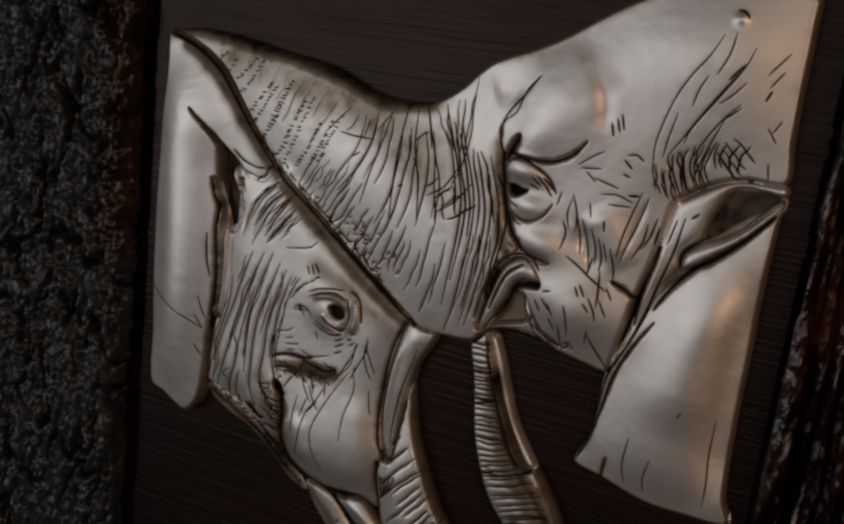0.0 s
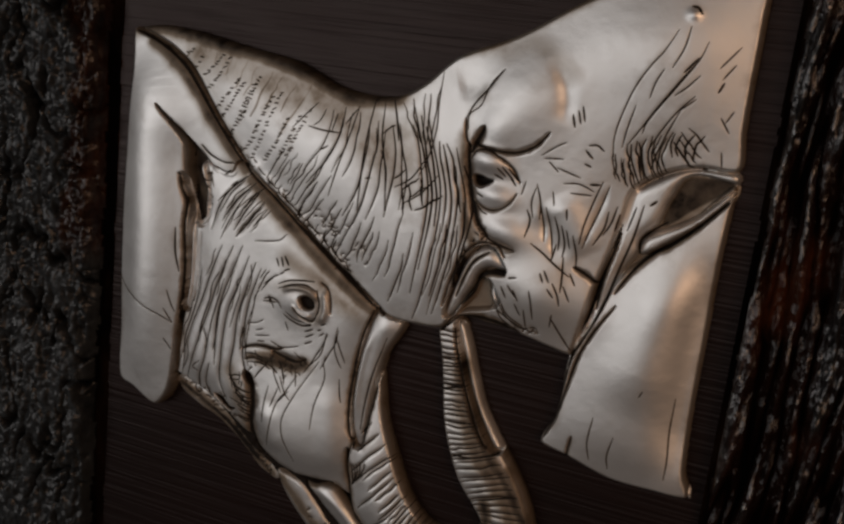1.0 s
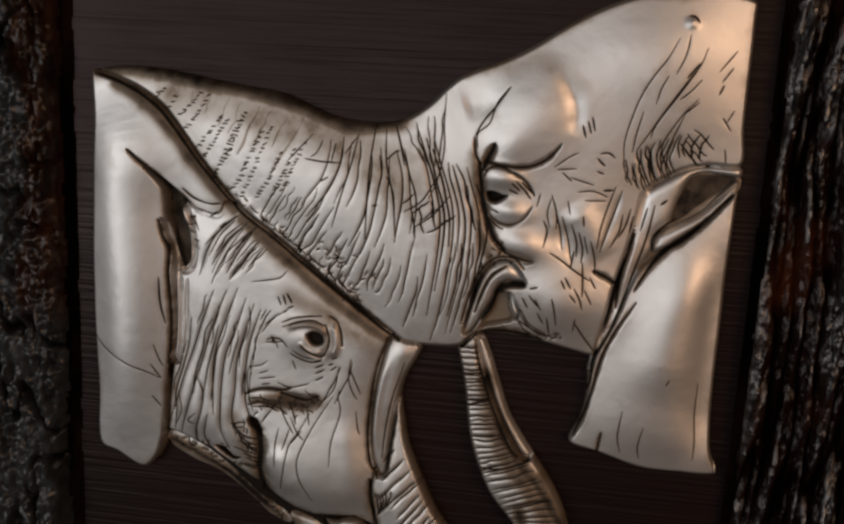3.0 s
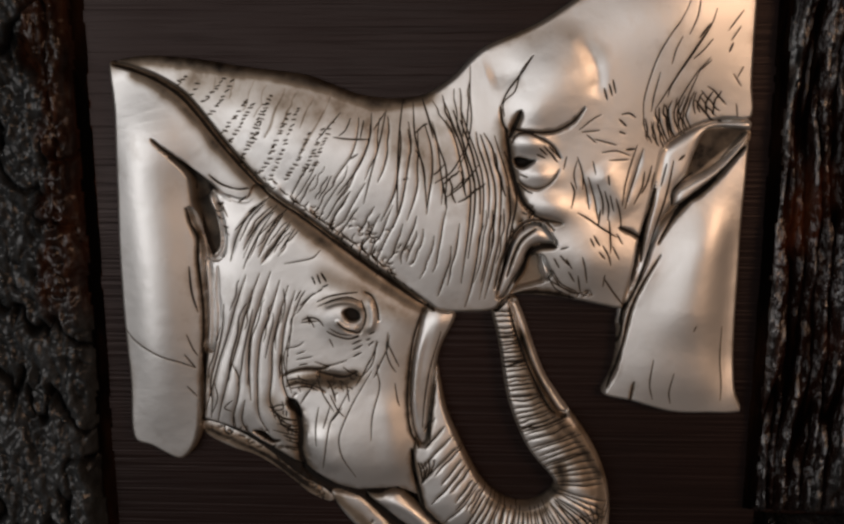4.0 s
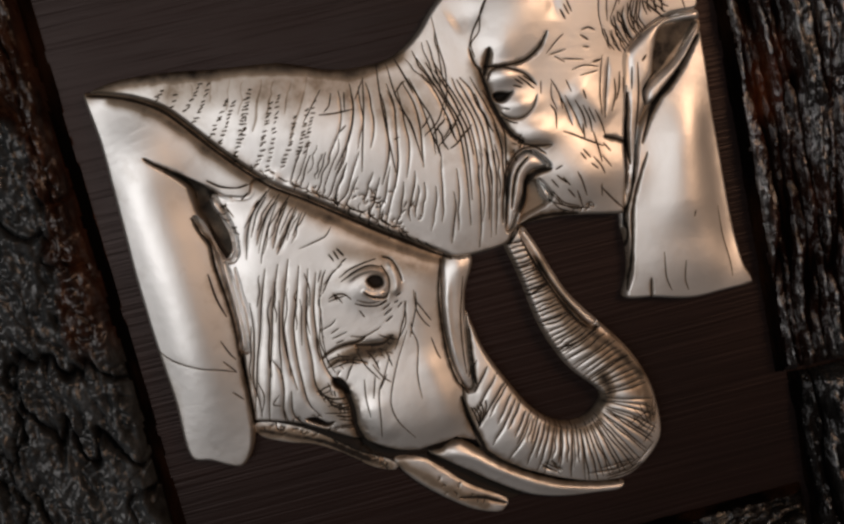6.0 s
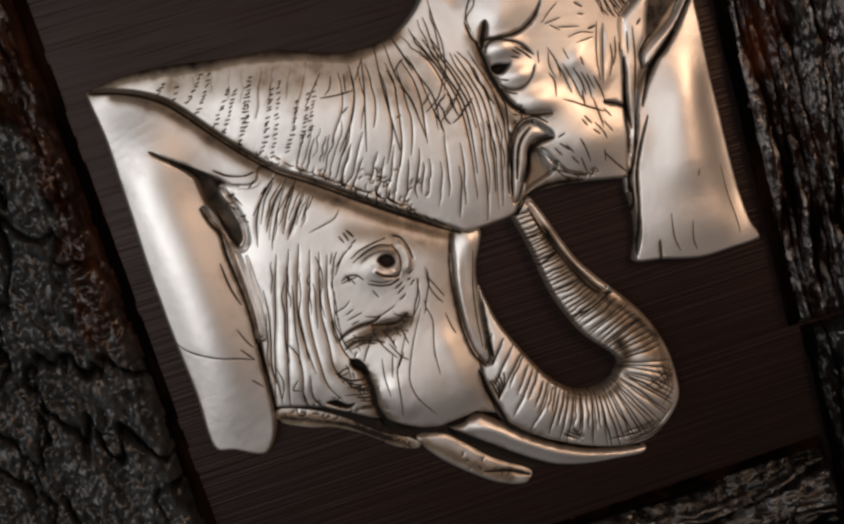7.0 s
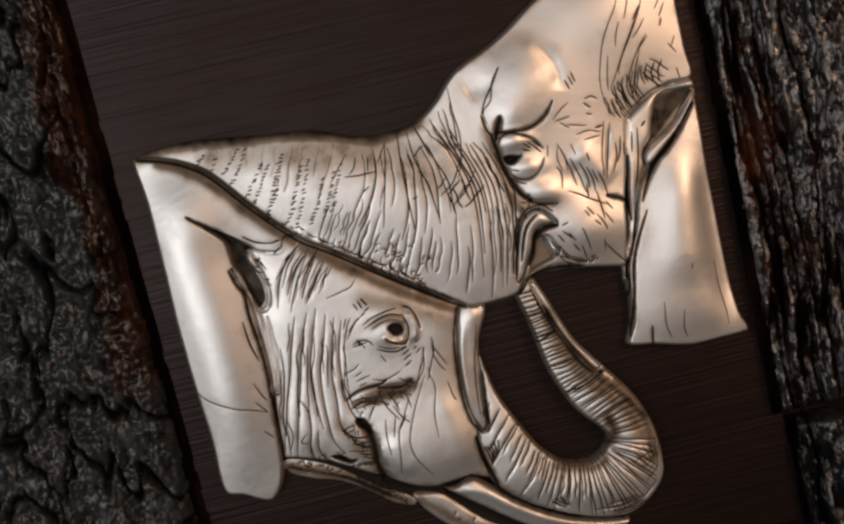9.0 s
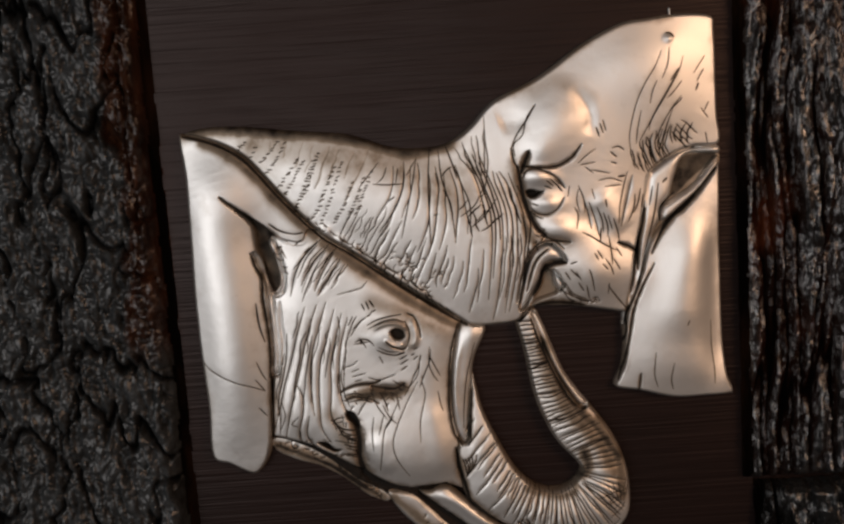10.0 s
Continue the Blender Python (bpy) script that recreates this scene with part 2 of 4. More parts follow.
def spline(points, closed=False, fine=6):
    """Points along a smooth curve through the given ones."""
    p = np.array(points, float)
    ring = np.vstack([p[-1:], p, p[:2]]) if closed else np.vstack([2 * p[0] - p[1], p, 2 * p[-1] - p[-2]])
    out = []
    for a, b, c, d in zip(ring, ring[1:], ring[2:], ring[3:]):
        for k in np.arange(fine) / fine:
            out.append(0.5 * (2 * b + (c - a) * k + (2 * a - 5 * b + 4 * c - d) * k ** 2 + (3 * b - 3 * c + d - a) * k ** 3))
    return np.array(out if closed else out + [p[-1]])


def window(curve, reach):
    """The part of the sheet's grid within reach of a curve."""
    lo, hi = curve.min(0) - reach, curve.max(0) + reach
    i0, i1 = np.searchsorted(V[:, 0], (lo[1], hi[1]))
    j0, j1 = np.searchsorted(U[0], (lo[0], hi[0]))
    return slice(i0, i1), slice(j0, j1)


def distance(curve, win, closed=False):
    """The distance of each point of the window from a curve, and how far along the curve its nearest point lies (0 to 1)."""
    u, v = U[win], V[win]
    best, along = np.full(u.shape, 1e9), np.zeros(u.shape)
    ends = np.roll(curve, -1, 0) if closed else curve[1:]
    total = len(ends)
    for k, (a, b) in enumerate(zip(curve, ends)):
        d = b - a
        t = np.clip(((u - a[0]) * d[0] + (v - a[1]) * d[1]) / max(d @ d, 1e-9), 0, 1)
        q = (u - a[0] - t * d[0]) ** 2 + (v - a[1] - t * d[1]) ** 2
        near = q < best
        best[near], along[near] = q[near], ((k + t) / total)[near]
    return np.sqrt(best), along


def inside(curve, win):
    u, v = U[win], V[win]
    result = np.zeros(u.shape, bool)
    for (x0, y0), (x1, y1) in zip(curve, np.roll(curve, -1, 0)):
        if y0 != y1:
            result ^= ((y0 > v) != (y1 > v)) & (u < (x1 - x0) * (v - y0) / (y1 - y0) + x0)
    return result


def blurred(h, cells):
    """A box blur, three times over."""
    for _ in range(3):
        for axis in (0, 1):
            total = np.cumsum(np.pad(h, [(cells + 1, cells) if k == axis else (0, 0) for k in (0, 1)], mode="edge"), axis)
            width = 2 * cells + 1
            h = (np.take(total, range(width, total.shape[axis]), axis) - np.take(total, range(0, total.shape[axis] - width), axis)) / width
    return h


def region(points, high, wide, rim=0.3):
    """A raised form with a rounded edge: high millimetres over the panel, rounded over wide millimetres."""
    curve = spline(points, True, 5)
    win = window(curve, 2)
    d, _ = distance(curve, win, True)
    within = inside(curve, win)
    dome = np.sqrt(np.clip(1 - (1 - np.clip(d / wide, 0, 1)) ** 2, 0, 1))
    lip = np.clip(d / 2.5, 0, 1)
    lip = np.sqrt(lip * (2 - lip))
    cells = max(int(0.3 * wide / STEP), 2)
    solid = blurred(within.astype(float), cells)
    h = lip * blurred(np.where(within, high * (0.2 + 0.8 * dome), 0.0), cells) / np.maximum(solid, 0.05)
    HEIGHT[win] = np.where(within, h, HEIGHT[win])
    # dark rim: patina, plus the turned edge's dark reflection put into the colour
    fade = min(2.0, 0.12 * wide) * (0.4 + 1.2 * fractal(U[win] / 14, V[win] / 14, 31, 2))
    PATINA_SHADE[win] = np.where(within, rim * np.exp(-(d / fade) ** 1.4), PATINA_SHADE[win])
    SHEET[win] |= within


def plate(points, dark=0.9):
    """The low ground that joins the raised forms, coloured dark."""
    curve = spline(points, True, 4)
    win = window(curve, 1)
    within = inside(curve, win)
    HEIGHT[win] = np.where(within, 1.2, HEIGHT[win])
    PATINA_SHADE[win] = np.where(within, dark, PATINA_SHADE[win])
    SHEET[win] |= within


def ridge_line(points, wide, high):
    """A soft swelling (or, with high below 0, a soft hollow) along a curve."""
    curve = spline(points)
    win = window(curve, 3 * wide)
    d, s = distance(curve, win)
    taper = np.clip(np.minimum(s, 1 - s) / (0.22 if wide < 2 else 0.3), 0, 1)
    taper = taper * taper * (3 - 2 * taper)
    HEIGHT[win] += high * taper * np.exp(-(d / wide) ** 2) * SHEET[win]


def crease(points, wide, deep, dark=0.9, soft=1.6):
    """A deep fold that tapers at both ends, black in its bottom."""
    curve = spline(points)
    win = window(curve, 4 * wide)
    d, s = distance(curve, win)
    worn = fractal(U[win] / 3.5, V[win] / 3.5, 57, 3)
    w = wide * (0.2 + 0.8 * np.clip(4 * s * (1 - s), 0, 1) ** 0.5) * (0.55 + 0.7 * worn)
    HEIGHT[win] -= deep * np.exp(-(d / (w * soft)) ** 2) * SHEET[win]
    darken = np.maximum(np.exp(-(d / w) ** 2.5), 0.38 * np.exp(-(d / (2.6 * w)) ** 2))
    PATINA_SHADE[win] = np.maximum(PATINA_SHADE[win], dark * darken)


def bulge(u, v, ru, rv, high, turn=0.0):
    """A rounded swelling (or hollow)."""
    c, s = math.cos(math.radians(turn)), math.sin(math.radians(turn))
    p, q = (U - u) * c + (V - v) * s, (V - v) * c - (U - u) * s
    HEIGHT[...] += high * np.exp(-(p / ru) ** 2 - (q / rv) ** 2) * SHEET


def scratch(points, wide=0.3, deep=0.07, dark=0.95):
    """An engraved line, thin at its ends."""
    curve = spline(points, fine=4)
    win = window(curve, 3)
    d, s = distance(curve, win)
    w = 0.88 * wide * (0.45 + 0.55 * np.clip(5 * s * (1 - s), 0, 1))
    cut = np.exp(-(d / w) ** 2)
    HEIGHT[win] -= deep * (np.exp(-(d / (1.5 * w)) ** 2) + 0.35 * np.exp(-(d / (3.5 * w)) ** 2)) * SHEET[win]
    PATINA_SHADE[win] = np.maximum(PATINA_SHADE[win], dark * cut)


def darken(points, wide, amount):
    """Uneven brown along a curve: rubbed wax, with reflection and shade put into the colour."""
    curve = spline(points)
    win = window(curve, 3 * wide)
    d, _ = distance(curve, win)
    worn = 0.7 + 0.6 * fractal(U[win] / 9, V[win] / 9, 91, 3)
    PATINA_SHADE[win] = np.maximum(PATINA_SHADE[win], amount * np.exp(-(d / (wide * worn)) ** 2))


def wrinkle(points):
    ridge_line(points, 1.4, -0.42)
    scratch(points, 0.34, 0.15)


def hollow(points, floor, dark=0.97):
    """A dark opening whose bottom lies floor millimetres over the panel."""
    curve = spline(points, True, 5)
    win = window(curve, 3)
    d, _ = distance(curve, win, True)
    d = np.where(inside(curve, win), d, -d)
    k = np.clip((d + 0.5) / 1.6, 0, 1) * SHEET[win]
    HEIGHT[win] = HEIGHT[win] * (1 - k) + np.minimum(floor, HEIGHT[win]) * k
    k = np.clip((d + 0.3) / 1.0, 0, 1)
    PATINA_SHADE[win] = PATINA_SHADE[win] * (1 - k) + dark * k


def burnish(points, soft):
    """Two forms pressed into one: the sheet smoothed and its wax rubbed off."""
    curve = spline(points, True, 4)
    win = window(curve, 12)
    k = blurred(inside(curve, win).astype(float), max(int(soft / STEP), 1))
    level = blurred(HEIGHT[win], int(2.2 / STEP)) / np.maximum(blurred(SHEET[win].astype(float), int(2.2 / STEP)), 0.1)
    HEIGHT[win] = HEIGHT[win] * (1 - k) + np.maximum(level, HEIGHT[win]) * k
    PATINA_SHADE[win] *= 1 - 0.9 * k


DICE = random.Random(11)


def stitches(points, gap=2.3, long=2.2):
    """A column of short dashes engraved across a curve."""
    curve = spline(points)
    run = np.concatenate([[0], np.cumsum(np.linalg.norm(np.diff(curve, axis=0), axis=1))])
    at = 0.0
    while at < run[-1]:
        u, v = (np.interp(at, run, curve[:, k]) + DICE.gauss(0, 0.25) for k in (0, 1))
        reach, tilt = long * DICE.uniform(0.35, 0.65), DICE.gauss(0.12, 0.25)
        du, dv = reach * math.cos(tilt), reach * math.sin(tilt)
        scratch([(u - du, v - dv), (u, v + DICE.gauss(0, 0.1)), (u + du, v + dv)], DICE.uniform(0.26, 0.44), 0.07, DICE.uniform(0.7, 0.95))
        at += gap * DICE.uniform(0.6, 1.4)




def hatch(first, last, count, start=(0.0, 0.1), stop=(0.9, 1.0), wide=0.3, wobble=0.4, deep=0.07, skip=0.0, dark=0.95, broken=1, puff=0.0):
    """A family of engraved lines that pass over from the first curve to the last one."""
    a, b = (spline(c, fine=4) for c in (first, last))
    t = np.linspace(0, 1, 9)
    a, b = (np.stack([np.interp(t, np.linspace(0, 1, len(c)), c[:, k]) for k in (0, 1)], -1) for c in (a, b))
    for i in range(count):
        if DICE.random() < skip:
            continue
        k = (i + DICE.uniform(-0.3, 0.3)) / max(count - 1, 1)
        line = a * (1 - k) + b * k
        for piece in range(broken):
            s0, s1 = DICE.uniform(*start), DICE.uniform(*stop)
            if broken > 1:
                s0 = (piece + DICE.uniform(0.0, 0.6)) / broken
                s1 = s0 + DICE.uniform(0.3, 0.75) / broken
            cut = np.linspace(s0, s1, 6 if broken == 1 else 3)
            bent = np.stack([np.interp(cut, t, line[:, c]) for c in (0, 1)], -1)
            loose = wobble * min(1.0, np.linalg.norm(bent[-1] - bent[0]) / 18)
            bent += [[DICE.gauss(0, loose) for _ in (0, 1)] for _ in cut]
            scratch(bent, wide * DICE.uniform(0.7, 1.25), deep, dark)
            if puff:
                ridge_line(bent, 1.0, -1.4 * puff)


def curls(points, spread, count, long=2.6, deep=0.1):
    """Short crooked wrinkles worked in along a curve."""
    curve = spline(points)
    for _ in range(count):
        u, v = curve[DICE.randrange(len(curve))] + [DICE.gauss(0, spread), DICE.gauss(0, spread)]
        turn, bend = DICE.uniform(0, 6.28), DICE.uniform(-1.1, 1.1)
        line = [(u, v)]
        for _ in range(3):
            reach = long * DICE.uniform(0.2, 0.5)
            line.append((line[-1][0] + reach * math.cos(turn), line[-1][1] + reach * math.sin(turn)))
            turn += bend
        ridge_line(line, 1.0, -1.2 * deep)
        scratch(line, DICE.uniform(0.2, 0.34), deep, DICE.uniform(0.6, 0.95))


plate([(-192.6, 118.8), (-176.5, 114.1), (-162.2, 105.3), (-151.4, 91.9), (-137.7, 75.1), (-120.7, 59.8), (-106.2, 49.5), (-86.0, 31.9), (-62.5, 15.2), (-44.0, 3.2), (-48.5, -9.2), (-63.6, -1.8), (-92.6, 25.5), (-121.5, 49.4), (-139.8, 50.6), (-142.3, 22.8), (-140.0, -21.8), (-152.6, -58.1), (-162.0, -57.5), (-163.5, -39.5), (-158.8, 11.4), (-164.5, 49.3), (-169.1, 65.0), (-172.3, 79.1), (-167.7, 80.3), (-158.9, 76.6), (-138.7, 62.9), (-149.4, 80.5), (-163.1, 96.6), (-177.1, 107.6), (-191.5, 115.2)])
plate([(79.4, 90.3), (105.6, 91.5), (104.7, 79.5), (93.9, 66.5), (75.0, 47.9), (63.4, 26.9), (51.7, 4.2), (48.8, -6.7), (47.1, -3.4), (50.4, 9.0), (55.7, 27.5), (59.5, 45.8), (63.3, 64.1)], 0.25)
plate([(-158.6, -55.8), (-127.7, -68.9), (-105.4, -82.7), (-72.5, -92.5), (-53.8, -100.6), (-37.7, -118.7), (-32.8, -133.8), (-53.5, -130.7), (-72.6, -112.9), (-93.4, -101.9), (-109.3, -95.1), (-133.0, -76.3), (-158.5, -64.4)])
plate([(-50.1, 6.6), (-32.7, 1.0), (-42.4, -27.8), (-44.9, -45.1), (-47.4, -68.6), (-50.1, -83.1), (-54.5, -72.4), (-58.9, -37.4), (-53.7, -12.3)])
# ear, near head
region([(-196.9, 120.6), (-190.9, 120.5), (-176.3, 116.5), (-160.5, 107.6), (-148.8, 93.5), (-135.7, 76.8), (-121.7, 62.3), (-130.2, 55.5), (-142.4, 56.4), (-150.9, 63.8), (-157.9, 67.3), (-157.7, 56.5), (-155.5, 44.0), (-154.2, 31.4), (-153.3, 17.3), (-153.8, -1.7), (-155.5, -20.7), (-157.2, -39.9), (-159.3, -56.0), (-162.2, -67.3), (-166.8, -75.2), (-173.4, -78.0), (-185.4, -71.2), (-195.9, -65.5), (-195.2, -37.2), (-195.8, -17.8), (-196.4, -1.8), (-196.6, 14.1), (-196.6, 32.9), (-195.9, 51.5), (-195.2, 76.1), (-195.1, 97.4)], 13, 30)
# head, near head
region([(-126.5, 63.6), (-103.0, 51.1), (-82.8, 32.6), (-59.9, 15.6), (-40.9, 3.6), (-48.7, -12.4), (-52.7, -34.6), (-52.0, -54.1), (-47.3, -68.1), (-52.0, -79.4), (-48.0, -96.3), (-60.7, -93.2), (-72.6, -92.8), (-81.8, -93.4), (-92.8, -90.2), (-102.4, -84.4), (-110.5, -79.7), (-118.0, -75.3), (-127.9, -69.4), (-140.4, -62.7), (-159.0, -56.9), (-160.1, -57.6), (-159.1, -36.5), (-156.4, -20.6), (-153.4, -8.1), (-153.2, 4.6), (-153.5, 18.9), (-154.3, 26.8), (-150.3, 29.6), (-148.7, 40.4), (-150.8, 51.4), (-151.2, 60.7), (-142.2, 58.8), (-133.1, 57.0)], 9.5, 16)
# underjaw
region([(-158.8, -58.2), (-141.1, -64.9), (-126.6, -74.5), (-111.4, -87.5), (-95.1, -97.5), (-96.0, -102.5), (-107.1, -97.7), (-118.8, -87.4), (-133.6, -77.9), (-146.8, -73.3), (-159.6, -65.9)], 0.9, 5)
# trunk, near head
region([(-42.4, -27.8), (-38.9, -35.0), (-35.8, -49.6), (-27.7, -68.5), (-19.0, -85.3), (-8.4, -96.4), (2.8, -100.2), (11.9, -97.4), (17.9, -91.3), (17.7, -85.6), (6.2, -71.8), (-1.2, -57.1), (-6.3, -41.2), (-9.1, -23.7), (-11.4, -11.1), (-14.4, 1.1), (-14.4, 8.1), (-7.8, 10.7), (-1.3, 7.4), (1.6, -4.9), (6.7, -20.5), (13.3, -35.5), (25.4, -48.6), (38.8, -68.3), (45.9, -86.4), (48.0, -103.7), (46.1, -119.1), (34.8, -131.1), (21.4, -136.7), (4.2, -134.3), (-15.3, -126.5), (-36.5, -114.4), (-48.7, -103.9), (-51.4, -87.3), (-53.1, -72.8)], 13, 17)
# lowjaw
region([(-94.4, -95.3), (-80.5, -98.8), (-71.1, -107.8), (-59.5, -120.0), (-41.9, -133.2), (-42.8, -138.4), (-48.5, -140.2), (-60.8, -134.9), (-73.2, -125.1), (-84.9, -113.6), (-92.4, -103.5)], 2.6, 7)
# tusk, near headow
region([(-77.1, -95.6), (-69.6, -92.9), (-60.6, -92.9), (-51.8, -99.0), (-41.2, -109.6), (-26.1, -120.9), (-10.0, -129.7), (6.7, -136.8), (22.0, -140.2), (19.3, -144.4), (5.1, -142.6), (-12.8, -139.6), (-29.7, -133.7), (-45.1, -123.1), (-59.9, -111.0), (-69.6, -102.9)], 8, 8)
# tusk up
region([(-45.5, 5.1), (-31.3, 0.6), (-38.7, -17.1), (-41.9, -34.0), (-44.1, -51.4), (-44.8, -64.9), (-49.0, -68.1), (-52.5, -59.6), (-54.2, -46.5), (-53.8, -30.1), (-51.3, -13.0)], 9.5, 9)
# ear, far head
region([(105.6, 91.5), (105.3, 55.0), (105.7, 23.9), (105.8, -7.6), (107.3, -36.4), (111.1, -49.0), (93.7, -50.0), (74.8, -49.6), (56.1, -44.4), (41.5, -40.7), (45.7, -28.8), (47.8, -16.1), (47.7, -3.4), (50.7, 9.0), (56.7, 27.4), (63.4, 41.9), (75.2, 55.2), (87.9, 69.7), (98.1, 82.4)], 12, 24)
# rim, far head
region([(65.4, 81.6), (74.8, 88.8), (83.2, 93.1), (94.8, 94.7), (106.0, 95.1), (105.6, 89.7), (91.6, 91.6), (84.9, 88.4), (80.6, 78.1), (77.5, 68.6), (72.4, 61.9), (71.5, 54.3), (66.3, 45.4), (62.1, 33.3), (58.6, 22.6), (51.9, 8.9), (49.3, -3.5), (47.7, -3.4), (48.7, 6.0), (54.8, 18.2), (56.6, 33.6), (58.3, 45.9), (61.9, 61.1), (63.6, 73.2)], 6.5, 4, 0.12)
# head, far head
region([(-193.8, 121.6), (-187.0, 123.8), (-175.5, 124.5), (-154.5, 122.8), (-133.7, 119.5), (-115.8, 117.4), (-103.9, 115.7), (-93.6, 112.3), (-80.4, 107.1), (-68.4, 105.1), (-56.4, 104.9), (-45.6, 107.4), (-34.5, 114.8), (-24.9, 124.5), (-17.0, 129.9), (6.1, 140.2), (30.8, 156.1), (52.1, 165.7), (67.1, 167.6), (82.0, 168.9), (102.8, 166.9), (104.9, 156.9), (105.1, 130.4), (105.3, 112.6), (106.0, 95.7), (91.7, 94.6), (79.5, 91.2), (66.4, 82.1), (63.5, 70.2), (59.8, 52.0), (56.1, 36.8), (53.6, 21.4), (50.6, 5.9), (48.0, 2.9), (30.1, 6.7), (14.7, 9.1), (-5.5, 9.2), (-12.0, 2.4), (-23.0, 0.7), (-38.5, 1.2), (-47.5, 6.6), (-62.3, 17.1), (-77.0, 27.5), (-91.6, 38.5), (-106.2, 49.5)] + [(-120.7, 59.5), (-131.9, 71.0), (-143.0, 84.0), (-153.8, 98.1), (-162.1, 107.1), (-173.5, 113.9), (-185.1, 118.3)], 12, 32)
burnish([(-149.9, 70.7), (-132.3, 64.2), (-121.4, 57.7), (-125.8, 50.0), (-138.1, 50.8), (-145.5, 54.2), (-149.1, 60.3)], 1.2)
ridge_line([(-188.2, 113.5), (-182.8, 87.7), (-181.0, 54.1), (-178.7, 13.8), (-178.1, -30.6), (-182.0, -76.0)], 17, 4.5)
# ear, near head
hollow([(-167.9, 77.8), (-159.3, 72.3), (-151.4, 65.0), (-151.3, 59.2), (-149.1, 49.8), (-146.9, 40.3), (-147.2, 33.1), (-149.7, 29.6), (-152.2, 32.9), (-155.2, 44.0), (-158.5, 54.4), (-158.8, 64.3), (-162.4, 71.3)], 0.8, 0.42)
crease([(-175.7, 85.7), (-171.2, 81.4), (-163.6, 75.4), (-158.5, 70.6), (-153.0, 66.0)], 0.7, 1.8)
crease([(-156.8, -17.4), (-157.6, -33.4), (-158.7, -49.5), (-160.2, -59.2)], 1.0, 1.4, 0.7)
scratch([(-195.3, -6.6), (-189.1, -13.5), (-177.3, -20.1), (-168.3, -23.6), (-160.5, -27.4)])
scratch([(-163.9, -9.9), (-161.4, -17.1), (-159.3, -21.1)])
scratch([(-165.4, -20.0), (-160.5, -27.4)])
scratch([(-165.1, -36.8), (-160.9, -42.2)])
scratch([(-161.3, 24.1), (-160.6, 11.5), (-158.2, 1.2)], 0.48)
scratch([(-150.5, 68.3), (-144.8, 63.9), (-137.3, 61.6), (-132.1, 62.4)])
scratch([(-149.4, 63.7), (-145.3, 58.4), (-141.2, 56.3)])
region([(-160.7, 53.1), (-158.6, 51.5), (-156.4, 45.0), (-154.6, 35.7), (-151.5, 26.4), (-150.5, 14.7), (-150.6, 1.9), (-151.1, -12.0), (-152.7, -19.9), (-156.3, -17.6), (-155.3, -5.6), (-155.1, 7.1), (-155.5, 19.9), (-155.3, 32.0), (-157.4, 41.5), (-159.9, 47.6)], 8, 3.5, 0.06)
crease([(-161.9, 52.6), (-160.1, 45.2), (-157.1, 37.5), (-157.4, 26.3), (-156.5, 14.1), (-156.0, 1.6), (-156.5, -10.6), (-157.7, -20.1)], 0.6, 2.0, 0.9)
# soft shading beside the strip, pressed in and also coloured dark
crease([(-148.2, 23.5), (-148.5, 11.2), (-148.3, -1.3), (-150.2, -14.1)], 0.6, 0.8, 0.4)
region([(-152.0, 59.0), (-148.9, 59.9), (-146.0, 53.8), (-143.7, 44.6), (-143.2, 35.9), (-144.5, 29.6), (-148.0, 26.0), (-151.5, 26.4), (-153.2, 28.0), (-149.9, 28.9), (-146.6, 33.5), (-146.3, 40.6), (-148.8, 48.1), (-151.5, 54.0)], 8.5, 3, 0.06)
scratch([(-150.1, 68.6), (-144.5, 64.2), (-137.1, 61.5), (-131.0, 61.9)])
scratch([(-149.8, 63.4), (-145.6, 59.4), (-140.9, 57.4)], 0.45)
scratch([(-145.3, 56.7), (-140.8, 55.5)], 0.4)
scratch([(-144.9, 53.7), (-142.3, 48.0)], 0.4)
burnish([(-150.0, 27.0), (-145.6, 29.1), (-145.5, 10.9), (-148.5, -14.4), (-151.5, -20.6), (-152.0, -1.9)], 0.6)
burnish([(-148.4, 60.3), (-144.3, 53.6), (-141.7, 43.4), (-141.3, 34.1), (-144.9, 24.6), (-140.6, 23.2), (-137.1, 35.4), (-139.0, 50.8), (-143.6, 61.0)], 0.8)
# forehead, near head
wrinkle([(-123.8, 56.8), (-132.0, 48.9), (-138.1, 38.6), (-141.6, 26.4)])
wrinkle([(-117.9, 54.0), (-127.8, 44.1), (-134.9, 32.2)])
scratch([(-119.6, 51.1), (-126.5, 40.9), (-132.7, 29.0), (-135.1, 22.9)])
wrinkle([(-115.2, 49.2), (-122.1, 39.1), (-127.5, 28.7)])
wrinkle([(-111.8, 45.9), (-119.4, 34.3), (-126.2, 25.5)])
scratch([(-109.6, 42.7), (-116.5, 32.5)])
scratch([(-120.7, 58.7), (-130.4, 50.3), (-138.8, 41.7)])
scratch([(-113.5, 52.0), (-119.0, 46.5), (-122.5, 40.7)], 0.4)
scratch([(-132.9, 58.1), (-136.9, 55.2)], 0.4)
scratch([(-128.7, 53.2), (-131.9, 50.4)], 0.4)
